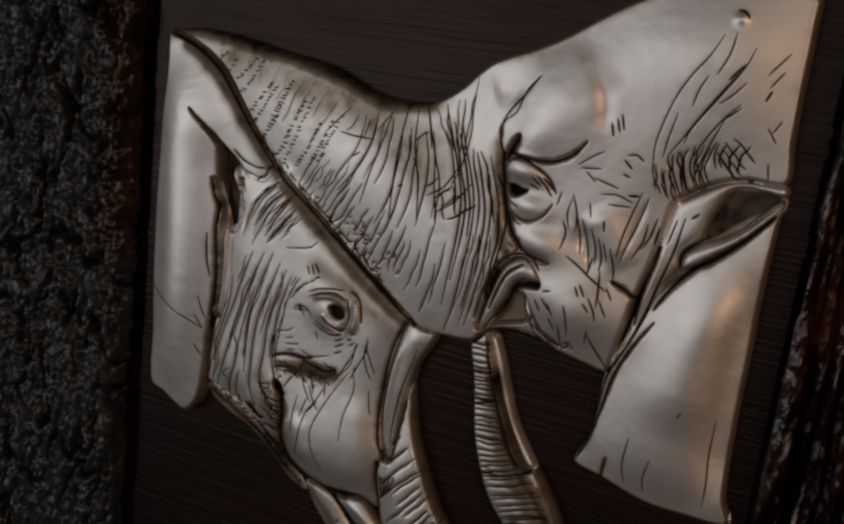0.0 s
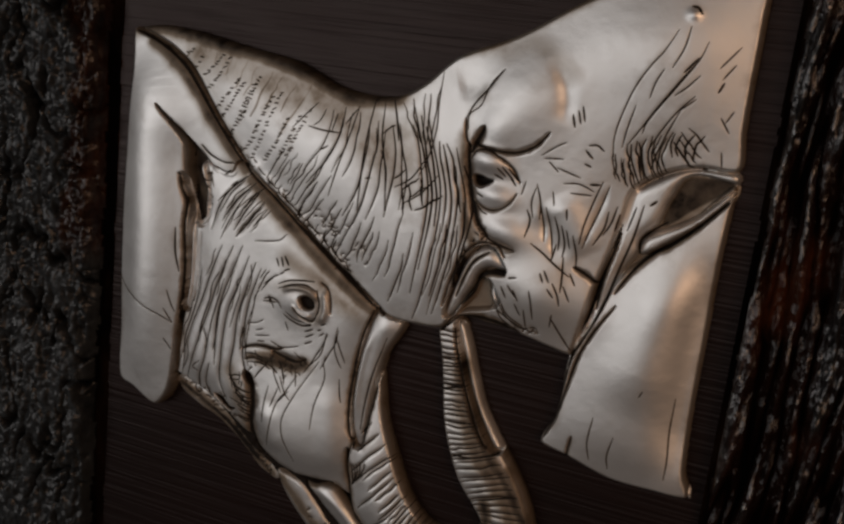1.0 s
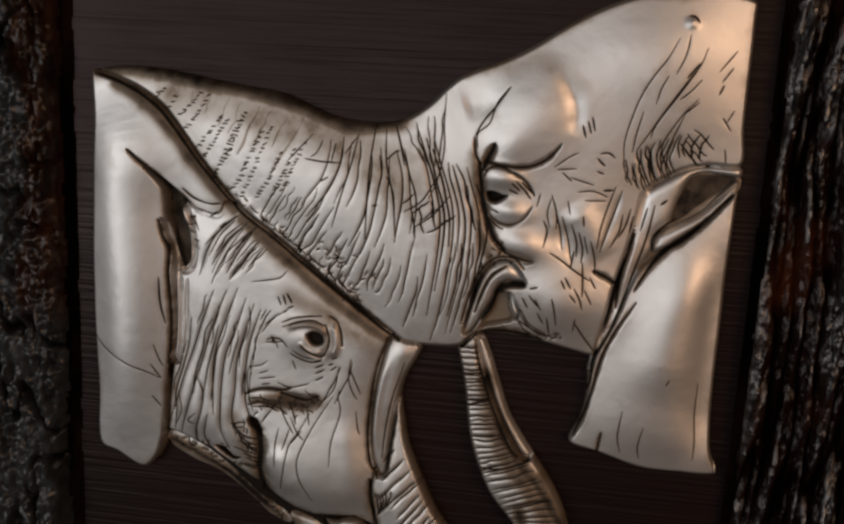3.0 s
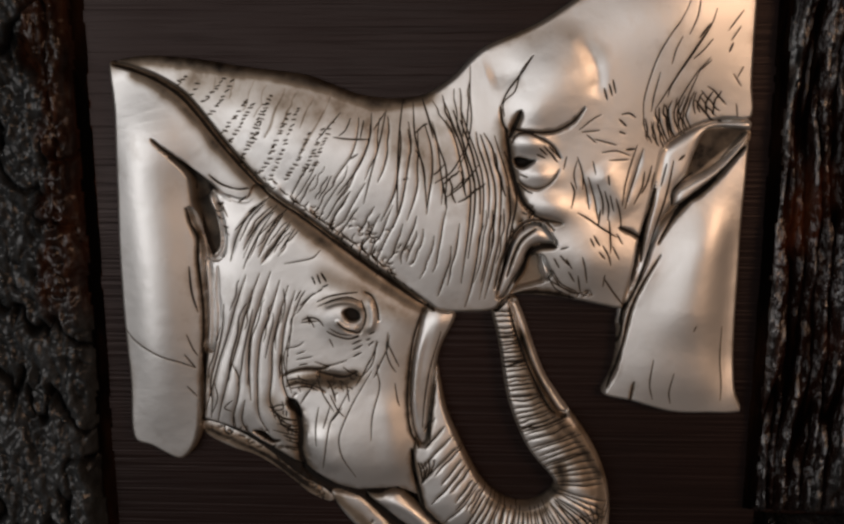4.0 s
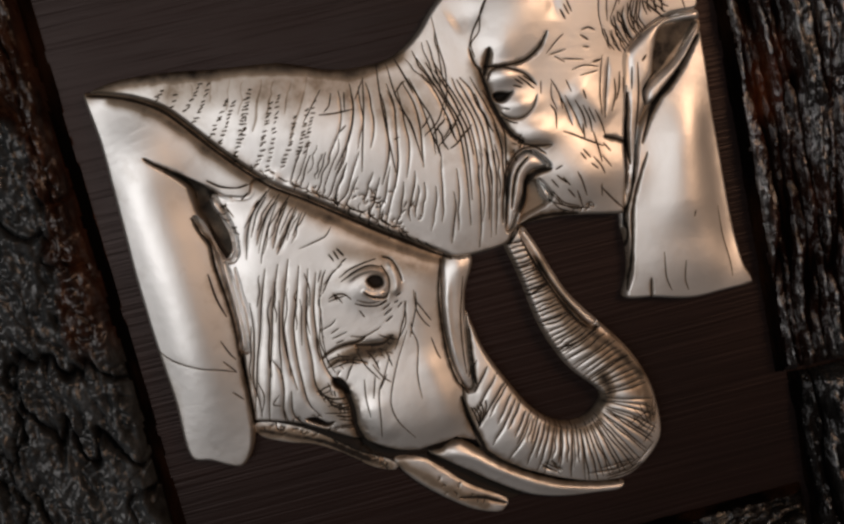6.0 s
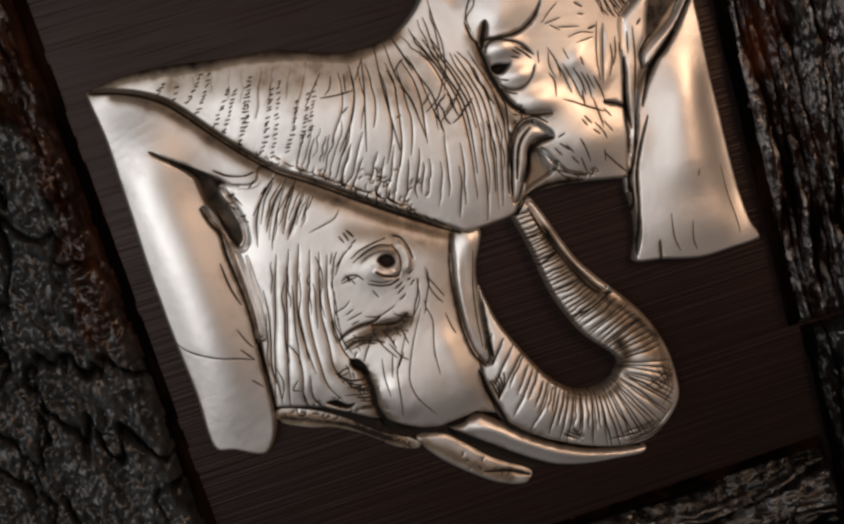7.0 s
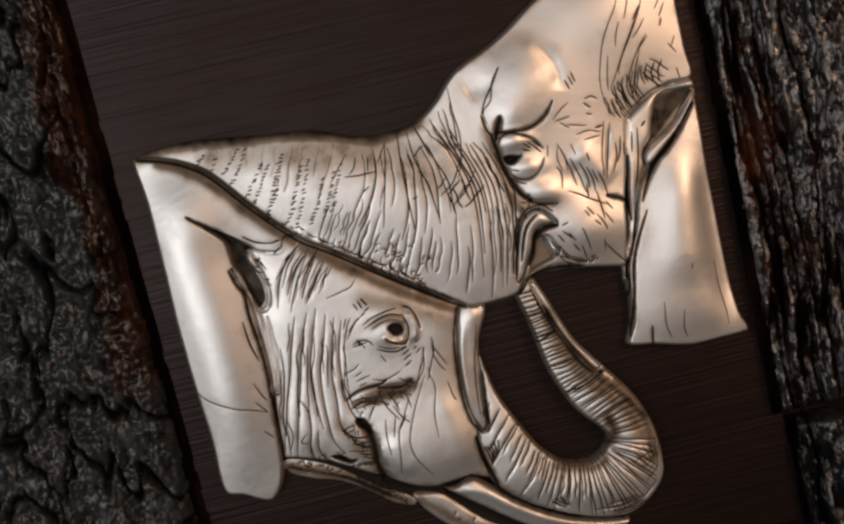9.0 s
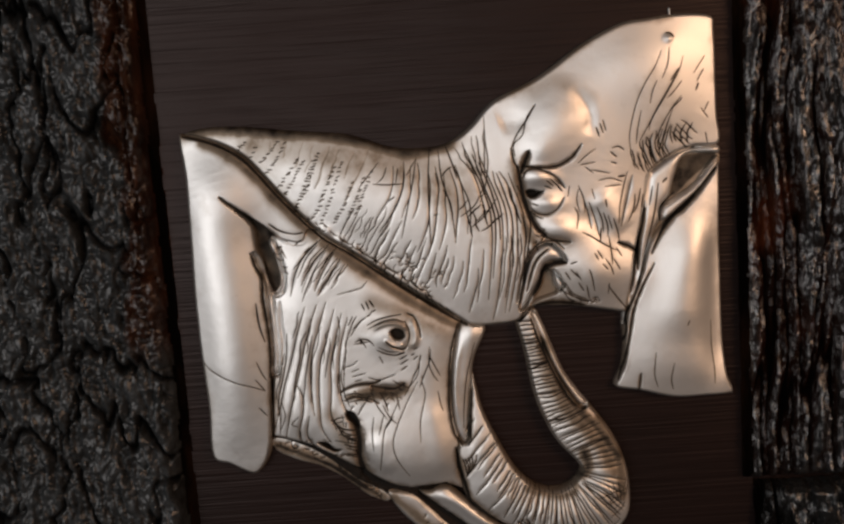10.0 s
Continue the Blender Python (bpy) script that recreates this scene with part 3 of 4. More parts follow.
hatch([(-121.7, 56.7), (-132.2, 45.9), (-139.8, 29.4)], [(-107.2, 41.9), (-113.9, 33.9), (-122.7, 23.3)], 9, wide=0.28, deep=0.08, puff=0.1, stop=(0.6, 1.0))
# wrinkles of the near head
wrinkle([(-145.9, 4.6), (-147.3, -8.2), (-150.4, -21.9), (-154.3, -35.6), (-154.0, -46.2), (-154.9, -55.0)])
wrinkle([(-133.9, 19.6), (-139.8, 4.1), (-144.8, -11.9), (-149.7, -25.1), (-153.6, -38.8), (-157.6, -51.0)])
wrinkle([(-127.3, 20.3), (-134.4, 2.3), (-139.1, -13.8), (-144.1, -30.0), (-148.9, -46.4), (-152.1, -59.0)])
wrinkle([(-121.8, 21.5), (-127.5, 5.9), (-132.7, -10.0), (-134.3, -21.3), (-134.3, -34.8), (-133.7, -44.6)])
wrinkle([(-117.5, 17.2), (-122.6, 1.4), (-127.5, -11.8), (-129.7, -25.9), (-130.4, -40.6), (-130.0, -52.9), (-125.5, -62.0)])
wrinkle([(-113.5, 14.4), (-118.8, -2.8), (-122.1, -16.5), (-123.0, -31.1), (-124.3, -44.2), (-121.6, -54.2)])
wrinkle([(-110.1, 11.9), (-115.2, -4.0), (-117.4, -18.1), (-117.7, -32.9), (-115.9, -41.0), (-112.4, -48.2)])
wrinkle([(-142.5, -26.1), (-139.6, -33.0), (-140.5, -43.2), (-143.6, -54.3), (-143.6, -63.4)])
wrinkle([(-136.9, -44.5), (-139.1, -55.8), (-136.1, -62.9), (-130.4, -68.0)])
scratch([(-143.1, -52.9), (-142.8, -59.1), (-141.1, -64.9)])
scratch([(-152.2, -36.3), (-151.0, -44.2), (-154.9, -53.4)])
scratch([(-143.3, -44.7), (-147.6, -49.0), (-144.2, -50.7)])
scratch([(-123.4, -46.0), (-120.0, -53.8), (-111.9, -57.8)])
scratch([(-120.9, -56.6), (-109.0, -58.1)])
scratch([(-123.5, -60.2), (-109.4, -63.2)])
scratch([(-117.1, -65.2), (-110.2, -67.5)])
scratch([(-118.9, -68.8), (-110.3, -71.8)])
scratch([(-121.6, -49.6), (-117.7, -48.5), (-118.0, -44.8)])
scratch([(-114.9, 25.5), (-106.4, 27.1), (-101.0, 28.6), (-97.7, 32.1)])
scratch([(-114.6, -17.2), (-109.8, -16.0), (-106.5, -13.7)])
scratch([(-110.2, -20.1), (-106.0, -18.5)])
scratch([(-110.4, -23.0), (-102.4, -21.3)])
scratch([(-109.0, -25.7), (-104.9, -25.0)])
scratch([(-101.1, -24.0), (-95.0, -25.7), (-88.6, -24.2), (-85.1, -22.9)])
scratch([(-87.2, -26.6), (-82.7, -29.8), (-78.2, -31.4)])
scratch([(-101.8, 19.3), (-100.2, 15.4)], 0.40)
scratch([(-99.2, 20.3), (-97.7, 15.8)], 0.48)
scratch([(-97.3, 21.1), (-94.8, 16.9)], 0.56)
scratch([(-99.3, 11.5), (-96.7, 13.2)], 0.40)
scratch([(-96.9, 13.9), (-94.0, 15.2)], 0.40)
scratch([(-107.6, -4.0), (-103.5, -3.4), (-99.2, -3.0)])
scratch([(-103.7, -1.1), (-101.0, -6.4)])
scratch([(-109.4, 0.9), (-105.2, 6.6), (-101.2, 10.7)])
scratch([(-110.2, 7.2), (-107.3, 12.4)])
scratch([(-115.9, 13.0), (-115.3, 5.1), (-117.3, -4.3)])
hollow([(-133.6, -61.4), (-128.4, -61.6), (-123.8, -65.6), (-120.0, -66.0), (-123.8, -67.8), (-129.4, -64.9)], 3.2)
crease([(-114.9, -43.4), (-112.1, -47.9), (-109.8, -53.8), (-109.2, -61.9), (-109.8, -70.0), (-108.6, -78.0), (-104.5, -86.9), (-96.9, -91.8), (-82.7, -94.7), (-69.8, -94.0), (-60.2, -91.2)], 1.9, 3.0, 0.88)
hollow([(-115.6, -44.3), (-111.8, -43.8), (-109.0, -48.5), (-108.6, -53.8), (-112.4, -50.4), (-115.2, -47.6)], 4, 0.9)
crease([(-118.1, -32.1), (-112.8, -29.2), (-105.9, -27.7), (-98.1, -27.7), (-93.9, -26.0)], 0.55, 1.0, 0.8)
crease([(-99.8, -29.2), (-93.1, -31.0), (-86.0, -31.8), (-80.5, -29.0)], 1.3, 1.8, 0.5)
crease([(-116.0, -37.2), (-109.5, -35.1), (-100.4, -37.1), (-95.9, -39.8)], 0.5, 0.9, 0.6)
ridge_line([(-114.1, -33.9), (-103.1, -32.2), (-92.4, -34.9)], 2.0, 0.9)
scratch([(-115.2, -16.2), (-116.7, -22.5), (-115.6, -32.2), (-113.1, -40.3)])
scratch([(-124.6, -47.6), (-118.8, -52.8), (-111.1, -54.9)], 0.5)
scratch([(-123.9, -50.2), (-121.4, -47.1), (-116.7, -46.4)], 0.4)
scratch([(-120.3, -52.7), (-117.6, -57.7), (-110.0, -60.0)], 0.5)
scratch([(-116.1, -59.4), (-110.1, -61.6)], 0.5)
scratch([(-118.0, -62.7), (-110.4, -65.6)], 0.5)
scratch([(-117.0, -68.6), (-109.9, -70.3)], 0.5)
scratch([(-130.2, -69.2), (-125.7, -72.3)], 0.5)
scratch([(-127.3, -72.9), (-122.4, -68.5)], 0.4)
hatch([(-137.8, 17.9), (-144.6, -0.2), (-150.4, -21.9), (-156.4, -43.9)], [(-108.1, 5.4), (-113.0, -13.6), (-114.2, -31.0), (-113.0, -46.5)], 7, wide=0.28, deep=0.09, start=(0, 0.5), stop=(0.5, 1))
hatch([(-134.3, 22.6), (-139.4, 9.7), (-144.1, -6.3), (-149.7, -25.1)], [(-109.2, 5.7), (-113.7, -10.4), (-115.2, -27.7), (-113.7, -43.2)], 6, wide=0.28, deep=0.09, start=(0, 0.2), stop=(0.4, 0.6))
scratch([(-115.1, -33.7), (-109.7, -32.5), (-104.8, -33.6)], 0.4)
scratch([(-113.7, -37.8), (-105.8, -36.8), (-100.0, -38.8)], 0.4)
scratch([(-103.2, -37.7), (-106.1, -41.3), (-108.6, -45.5)], 0.4)
scratch([(-95.2, -32.9), (-92.4, -38.9), (-91.1, -44.2)], 0.4)
# eye, near head
bulge(-87.6, -0.1, 11, 9, 2.2, -10)
ridge_line([(-97.2, 3.4), (-91.4, 6.6), (-84.6, 7.3), (-79.2, 5.4), (-76.7, 1.5)], 1.4, 1.1)
hollow([(-86.9, 1.7), (-84.3, 3.7), (-81.2, 3.4), (-78.9, 1.6), (-78.5, -1.7), (-81.1, -3.2), (-84.7, -2.4)], 7.5, 0.6)
ridge_line([(-90.2, -1.6), (-88.0, -4.6), (-83.2, -6.5), (-78.8, -5.5)], 1.1, 1.0)
crease([(-89.7, -2.9), (-87.4, -5.5), (-83.9, -7.7), (-79.6, -8.7), (-77.3, -6.5)], 0.5, 0.9, 0.85)
scratch([(-99.5, 6.7), (-93.7, 9.5), (-86.8, 10.9), (-79.7, 11.6)], 0.42)
scratch([(-99.0, 4.5), (-92.3, 7.6), (-84.5, 9.3), (-77.9, 7.1)], 0.36)
scratch([(-95.0, -8.1), (-90.6, -10.4), (-84.5, -11.9), (-79.2, -10.9)], 0.42)
scratch([(-93.7, -6.6), (-88.3, -9.4), (-82.8, -10.0)])
ridge_line([(-74.6, 9.3), (-72.6, 3.1), (-72.4, -3.1), (-75.0, -9.4)], 1.7, 1.3)
crease([(-76.3, 11.8), (-72.2, 9.1), (-70.1, 3.5), (-69.3, -2.9)], 0.45, 0.8, 0.7)
scratch([(-77.8, 7.7), (-75.8, 1.7), (-76.1, -2.9), (-77.3, -6.2)], 0.42)
scratch([(-83.6, -12.0), (-79.1, -10.0)], 0.42)
scratch([(-82.5, -14.7), (-78.0, -12.5)], 0.42)
scratch([(-82.1, -17.6), (-77.6, -15.1)], 0.42)
scratch([(-82.1, -21.1), (-78.2, -18.9)], 0.42)
scratch([(-74.1, -9.5), (-71.5, -8.2)], 0.42)
scratch([(-75.6, -12.6), (-73.7, -11.8)], 0.42)
scratch([(-74.5, -15.3), (-71.9, -13.1)], 0.36)
scratch([(-107.0, -2.6), (-103.2, -1.3), (-99.2, -2.1), (-96.4, -5.5)], 0.4)
scratch([(-104.4, -0.5), (-103.4, -4.4)], 0.4)
scratch([(-110.3, 1.8), (-107.7, 8.5), (-105.2, 12.1)], 0.34)
scratch([(-107.9, 4.8), (-102.3, 9.7), (-99.8, 11.1)], 0.34)
scratch([(-93.8, -12.0), (-91.9, -16.3)])
scratch([(-65.4, -13.5), (-62.4, -20.2), (-59.7, -26.3)])
scratch([(-64.2, -9.8), (-65.3, -16.7), (-68.3, -23.4), (-72.0, -31.9)])
scratch([(-69.7, -13.2), (-72.7, -20.9), (-75.3, -26.1)])
scratch([(-73.8, -22.4), (-77.4, -30.1), (-81.0, -36.1)])
# shading around the eye and below the forehead, put into the colour
darken([(-95.5, 6.2), (-86.2, 7.1), (-76.4, 1.8), (-75.8, -7.7)], 4.0, 0.2)
darken([(-96.0, 20.1), (-78.1, 12.0), (-63.3, 3.3), (-54.4, -1.9)], 6.0, 0.2)
# smooth cheek, near head
bulge(-83.3, -68.7, 28.7, 24.8, 3.5, -43)
ridge_line([(-98.2, -54.5), (-97.1, -70.2), (-90.7, -83.2)], 6, 1.0)
ridge_line([(-67.8, -37.5), (-63.9, -53.9), (-60.8, -73.3), (-57.7, -88.3)], 7, 1.0)
scratch([(-73.0, -28.3), (-82.4, -44.7), (-88.3, -57.9), (-89.6, -65.1), (-87.7, -73.4), (-81.4, -84.2)])
scratch([(-70.3, -29.1), (-69.2, -37.0), (-72.8, -50.9), (-73.5, -64.1)])
scratch([(-84.2, -38.0), (-89.7, -48.3), (-94.2, -55.9), (-96.6, -70.3), (-98.2, -79.6)])
scratch([(-99.7, -47.3), (-101.2, -56.6), (-101.2, -67.2)])
scratch([(-94.0, -46.8), (-97.4, -57.8)])
scratch([(-88.0, -47.3), (-92.9, -53.9)])
scratch([(-85.6, -35.8), (-84.3, -44.0)])
scratch([(-99.7, -34.1), (-97.0, -41.3), (-92.0, -49.0)])
scratch([(-93.9, -40.8), (-90.3, -48.1), (-86.9, -51.6)])
scratch([(-69.9, -24.8), (-70.7, -30.5)])
scratch([(-64.9, -8.6), (-65.7, -18.7), (-63.6, -25.4), (-61.2, -29.2)])
scratch([(-70.5, -12.7), (-72.5, -23.9), (-77.7, -31.2)])
scratch([(-61.7, -35.0), (-60.6, -42.9), (-59.4, -46.9)])
# tusks
scratch([(-38.9, -8.2), (-44.3, -27.2), (-47.0, -44.3), (-48.0, -58.6)], 0.35)
ridge_line([(-44.3, -0.5), (-50.0, -19.4), (-52.2, -39.6), (-50.9, -58.3)], 2.2, 1.2)
crease([(-47.8, 3.5), (-52.6, -12.6), (-54.8, -29.7), (-55.6, -46.0), (-53.9, -60.3), (-49.7, -68.4)], 0.7, 1.0, 0.85)
crease([(-41.4, -34.2), (-43.5, -51.6), (-44.5, -65.0)], 0.6, 1.2, 0.8)
ridge_line([(-70.5, -95.7), (-56.9, -101.0), (-42.3, -113.4), (-24.4, -125.9), (-5.3, -135.1), (14.9, -140.9)], 3.0, 1.8)
crease([(-73.0, -93.9), (-60.5, -92.6), (-50.4, -99.5), (-38.5, -110.9), (-23.4, -122.4), (-4.5, -132.2), (19.9, -139.8)], 1.3, 1.5, 0.9)
crease([(-77.0, -97.5), (-70.0, -104.3), (-58.1, -115.4), (-46.0, -126.0), (-33.0, -134.4)], 1.6, 2.0, 0.95)
crease([(-65.9, -126.3), (-53.2, -129.9), (-42.7, -136.1)], 1.0, 1.0, 0.8)
# trunk of the near head
hatch([(-40.4, -50.2), (-47.1, -59.5), (-50.8, -65.0)], [(-27.7, -68.5), (-38.0, -77.9), (-49.5, -91.1)], 4, wide=0.38, deep=0.09, puff=0.3, wobble=0.2, stop=(0.5, 1))
hatch([(-27.7, -68.5), (-38.9, -80.7), (-48.9, -94.4)], [(-19.0, -85.3), (-29.2, -99.6), (-39.8, -110.1)], 6, wide=0.38, deep=0.09, puff=0.3, wobble=0.2, stop=(0.5, 1))
hatch([(-19.0, -85.3), (-27.8, -97.0), (-38.4, -110.6)], [(-8.4, -96.4), (-14.6, -110.9), (-20.8, -124.0)], 7, wide=0.38, deep=0.09, puff=0.3, wobble=0.2, stop=(0.5, 1))
hatch([(-7.5, -96.7), (-12.9, -111.5), (-19.1, -124.6)], [(3.7, -100.5), (2.3, -116.7), (0.9, -132.8)], 8, wide=0.38, deep=0.09, puff=0.3, wobble=0.2, stop=(0.5, 1))
hatch([(3.7, -100.5), (3.2, -115.5), (3.1, -132.9)], [(11.8, -97.9), (18.2, -117.5), (23.9, -134.4)], 7, wide=0.38, deep=0.09, puff=0.3, wobble=0.2, stop=(0.85, 1))
hatch([(11.8, -97.9), (19.0, -114.6), (27.4, -131.8)], [(17.3, -93.6), (30.6, -105.9), (43.2, -119.7)], 7, wide=0.38, deep=0.09, puff=0.3, wobble=0.2, stop=(0.88, 1))
hatch([(17.3, -93.6), (31.3, -103.3), (43.4, -116.6)], [(18.8, -89.4), (34.0, -93.6), (45.9, -97.6)], 5, wide=0.38, deep=0.09, puff=0.3, wobble=0.2, stop=(0.88, 1))
hatch([(18.6, -87.8), (32.5, -87.7), (44.9, -87.3)], [(11.9, -78.7), (25.9, -72.2), (37.1, -70.7)], 6, wide=0.38, deep=0.09, puff=0.3, wobble=0.2, stop=(0.9, 1))
hatch([(11.9, -78.7), (26.1, -71.7), (37.5, -69.3)], [(-0.2, -59.9), (12.4, -54.9), (24.5, -49.7)], 8, wide=0.38, deep=0.09, puff=0.3, wobble=0.2, stop=(0.9, 1))
hatch([(-0.5, -58.9), (7.9, -54.9), (19.9, -49.8)], [(-6.3, -41.2), (2.9, -40.3), (12.0, -38.1)], 7, wide=0.38, deep=0.09, puff=0.3, wobble=0.2, stop=(0.9, 1))
hatch([(-6.3, -41.2), (1.6, -39.8), (9.4, -38.8)], [(-9.1, -23.7), (-2.6, -22.9), (3.8, -21.4)], 8, wide=0.38, deep=0.09, puff=0.3, wobble=0.2, stop=(0.9, 1))
hatch([(-9.1, -23.7), (-2.6, -22.9), (3.7, -21.9)], [(-11.4, -11.1), (-4.9, -10.2), (-0.2, -9.4)], 7, wide=0.38, deep=0.09, puff=0.3, wobble=0.2, stop=(0.9, 1))
hatch([(-11.4, -11.1), (-5.1, -10.8), (-0.4, -9.9)], [(-14.1, 2.1), (-8.7, 2.2), (-2.2, 2.2)], 6, wide=0.38, deep=0.09, puff=0.3, wobble=0.2, stop=(0.85, 1))
scratch([(-11.4, -27.5), (-3.0, -24.2), (4.5, -22.2)], 0.56)
scratch([(-1.2, -57.1), (10.7, -55.8), (24.1, -51.1)], 0.48)
hatch([(-4.8, -122.2), (16.0, -125.3), (31.0, -121.9), (39.4, -113.6)], [(4.8, -132.3), (21.6, -133.6), (33.7, -129.2), (42.2, -120.9)], 7, wide=0.38, deep=0.09, puff=0.3, wobble=0.2, skip=0.2, start=(0, 0.4), stop=(0.5, 1))
hatch([(-18.7, -111.1), (-12.9, -117.9), (-8.1, -122.7)], [(-21.7, -116.4), (-16.7, -120.3), (-11.8, -125.2)], 5, wide=0.38, deep=0.09, puff=0.3, wobble=0.2, start=(0, 0.4), stop=(0.5, 1))
crease([(-53.6, -69.6), (-51.4, -84.2), (-48.9, -94.4), (-46.5, -104.7)], 1.2, 1.2, 0.9)
hatch([(-50.8, -75.2), (-48.3, -82.2), (-48.6, -89.2)], [(-42.7, -73.3), (-42.6, -77.9), (-46.4, -85.9)], 5, wide=0.38, deep=0.09, puff=0.3, wobble=0.2)
region([(-5.9, 6.6), (-2.1, 7.4), (2.5, -2.0), (7.4, -16.0), (13.0, -30.0), (20.1, -41.4), (25.5, -49.6), (20.4, -51.0), (14.9, -43.7), (9.1, -33.5), (3.6, -21.5), (-0.5, -9.6), (-3.5, -0.8)], 5.5, 2.2, 0.1)
crease([(-5.8, 4.1), (-2.7, -7.0), (1.9, -20.1), (7.6, -33.1), (13.5, -44.4), (18.1, -49.6)], 0.6, 1.8, 0.85)
# brow and eye, far head
bulge(13.9, 112.9, 17, 21, 3.2, -15)
bulge(63.3, 145.1, 30.3, 23.9, 2.0, 7)
ridge_line([(21.4, 133.0), (29.7, 123.6), (32.7, 113.1), (30.2, 104.4)], 3.5, -1.0)
ridge_line([(-18.4, 113.7), (-10.8, 116.1), (-3.8, 111.2)], 6, -0.8)
crease([(-6.9, 91.1), (2.4, 89.6), (13.0, 89.8), (21.4, 94.0), (27.0, 100.7)], 0.7, 1.8, 0.75)
crease([(-2.3, 99.2), (-3.7, 95.4), (-5.7, 91.0), (-7.2, 87.0)], 1.1, 2.4, 0.9)
scratch([(3.0, 124.6), (-2.5, 116.4), (-8.4, 108.5), (-11.8, 101.3)], 0.42)
crease([(-11.8, 101.3), (-10.8, 93.8), (-8.1, 89.2)], 0.5, 1.0, 0.75)
bulge(3.7, 98.2, 8, 9, 1.4, -10)
bulge(1.9, 84.1, 9, 5.5, 3.0, -12)
crease([(-6.7, 83.9), (-4.3, 88.3), (0.9, 89.1), (6.7, 87.0), (12.6, 83.0), (16.9, 76.9)], 0.5, 1.0, 0.7)
hollow([(-5.0, 77.0), (-1.8, 77.6), (2.5, 76.4), (4.7, 76.3), (2.4, 74.2), (-0.7, 72.6), (-3.9, 73.4)], 5.0, 0.8)
bulge(6.7, 69.6, 9, 5.5, 2.6, -8)
crease([(-3.1, 67.4), (-0.4, 64.6), (4.0, 63.1), (8.5, 63.7), (13.2, 67.0), (16.3, 72.2)], 0.5, 1.1, 0.55)
scratch([(6.4, 82.3), (10.2, 78.9)], 0.4)
scratch([(8.5, 83.0), (13.9, 77.7)], 0.4)
scratch([(11.0, 82.8), (16.3, 77.6)], 0.4)
scratch([(5.3, 79.3), (9.3, 77.5)], 0.4)
scratch([(12.4, 78.8), (15.3, 75.5)], 0.4)
scratch([(-2.1, 69.8), (1.3, 68.4)], 0.36)
scratch([(-2.9, 65.6), (1.0, 62.1), (3.9, 61.0)], 0.36)
bulge(12.6, 54.9, 11, 6.5, 2.6, -18)
crease([(-8.9, 90.7), (-7.6, 81.6), (-5.9, 70.9), (-3.2, 63.1), (0.0, 56.2), (5.2, 51.0)], 1.3, 2.4, 0.9)
# shade under the puff, pressed in and also coloured dark
crease([(2.2, 51.8), (9.7, 48.2), (18.4, 46.6)], 1.2, 1.8, 0.5)
scratch([(21.7, 66.1), (23.6, 61.4), (22.3, 53.9)], 0.42)
scratch([(19.4, 78.2), (18.2, 72.3)])
scratch([(24.4, 76.4), (23.1, 69.9), (24.6, 62.8)])
# lip and mouth, far head
region([(-12.3, 9.7), (-9.2, 25.2), (-4.5, 39.2), (2.0, 45.9), (8.8, 46.3), (13.8, 41.0), (16.0, 35.6), (7.3, 35.0), (3.4, 31.2), (0.9, 24.5), (-4.1, 16.7), (-8.3, 9.4)], 9.5, 5)
crease([(-13.0, 13.6), (-10.4, 25.9), (-6.0, 38.7), (1.2, 46.9), (9.8, 47.5), (14.8, 42.8)], 0.5, 1.4, 0.65)
crease([(-7.1, 19.4), (-4.0, 30.2), (0.1, 38.3), (6.5, 43.4)], 0.6, 1.0, 0.75)
crease([(15.9, 35.0), (7.9, 34.3), (3.4, 30.6), (1.2, 23.8), (-3.5, 16.7)], 1.0, 1.6, 0.95)
hollow([(3.4, 30.3), (7.7, 30.9), (9.3, 24.5), (10.8, 18.1), (6.4, 16.0), (-0.6, 13.9), (-5.4, 11.1), (-3.6, 15.4), (0.8, 22.0)], 4.0, 0.3)
region([(8.4, 31.8), (11.3, 28.8), (13.3, 24.9), (14.7, 21.6), (12.0, 18.1), (9.1, 22.0), (8.2, 27.1)], 9, 3)
crease([(-5.4, 9.9), (2.4, 11.8), (13.3, 11.7), (25.6, 9.2)], 1.2, 1.4, 0.9)
scratch([(13.8, 22.6), (18.1, 16.1), (24.1, 12.2), (28.8, 11.8)])
scratch([(12.7, 19.6), (16.5, 14.0), (22.5, 11.0)])
scratch([(-5.5, 9.2), (-8.8, 5.4), (-12.1, 1.8)], 0.48)
# cheek and jaw, far head
burnish([(67.8, 80.5), (64.6, 57.9), (61.2, 39.7), (58.7, 21.6), (53.2, 6.8), (49.8, 7.7), (55.0, 21.4), (57.9, 39.4), (60.0, 58.3), (62.9, 81.0)], 0.7)
ridge_line([(33.3, 75.2), (41.9, 63.7), (51.0, 50.0)], 7, 1.5)
ridge_line([(26.3, 65.7), (33.3, 55.2), (42.4, 46.5)], 7, -0.9)
bulge(54.2, 27.6, 8, 12, 1.2, 10)
bulge(32.6, 27.6, 18.9, 15.5, 3.6, -14)
scratch([(24.5, 77.9), (27.1, 70.2), (27.6, 62.6)], 0.34)
wrinkle([(27.1, 70.2), (29.6, 61.0), (30.8, 53.3)])
wrinkle([(29.9, 68.5), (33.4, 57.7), (35.2, 48.4)])
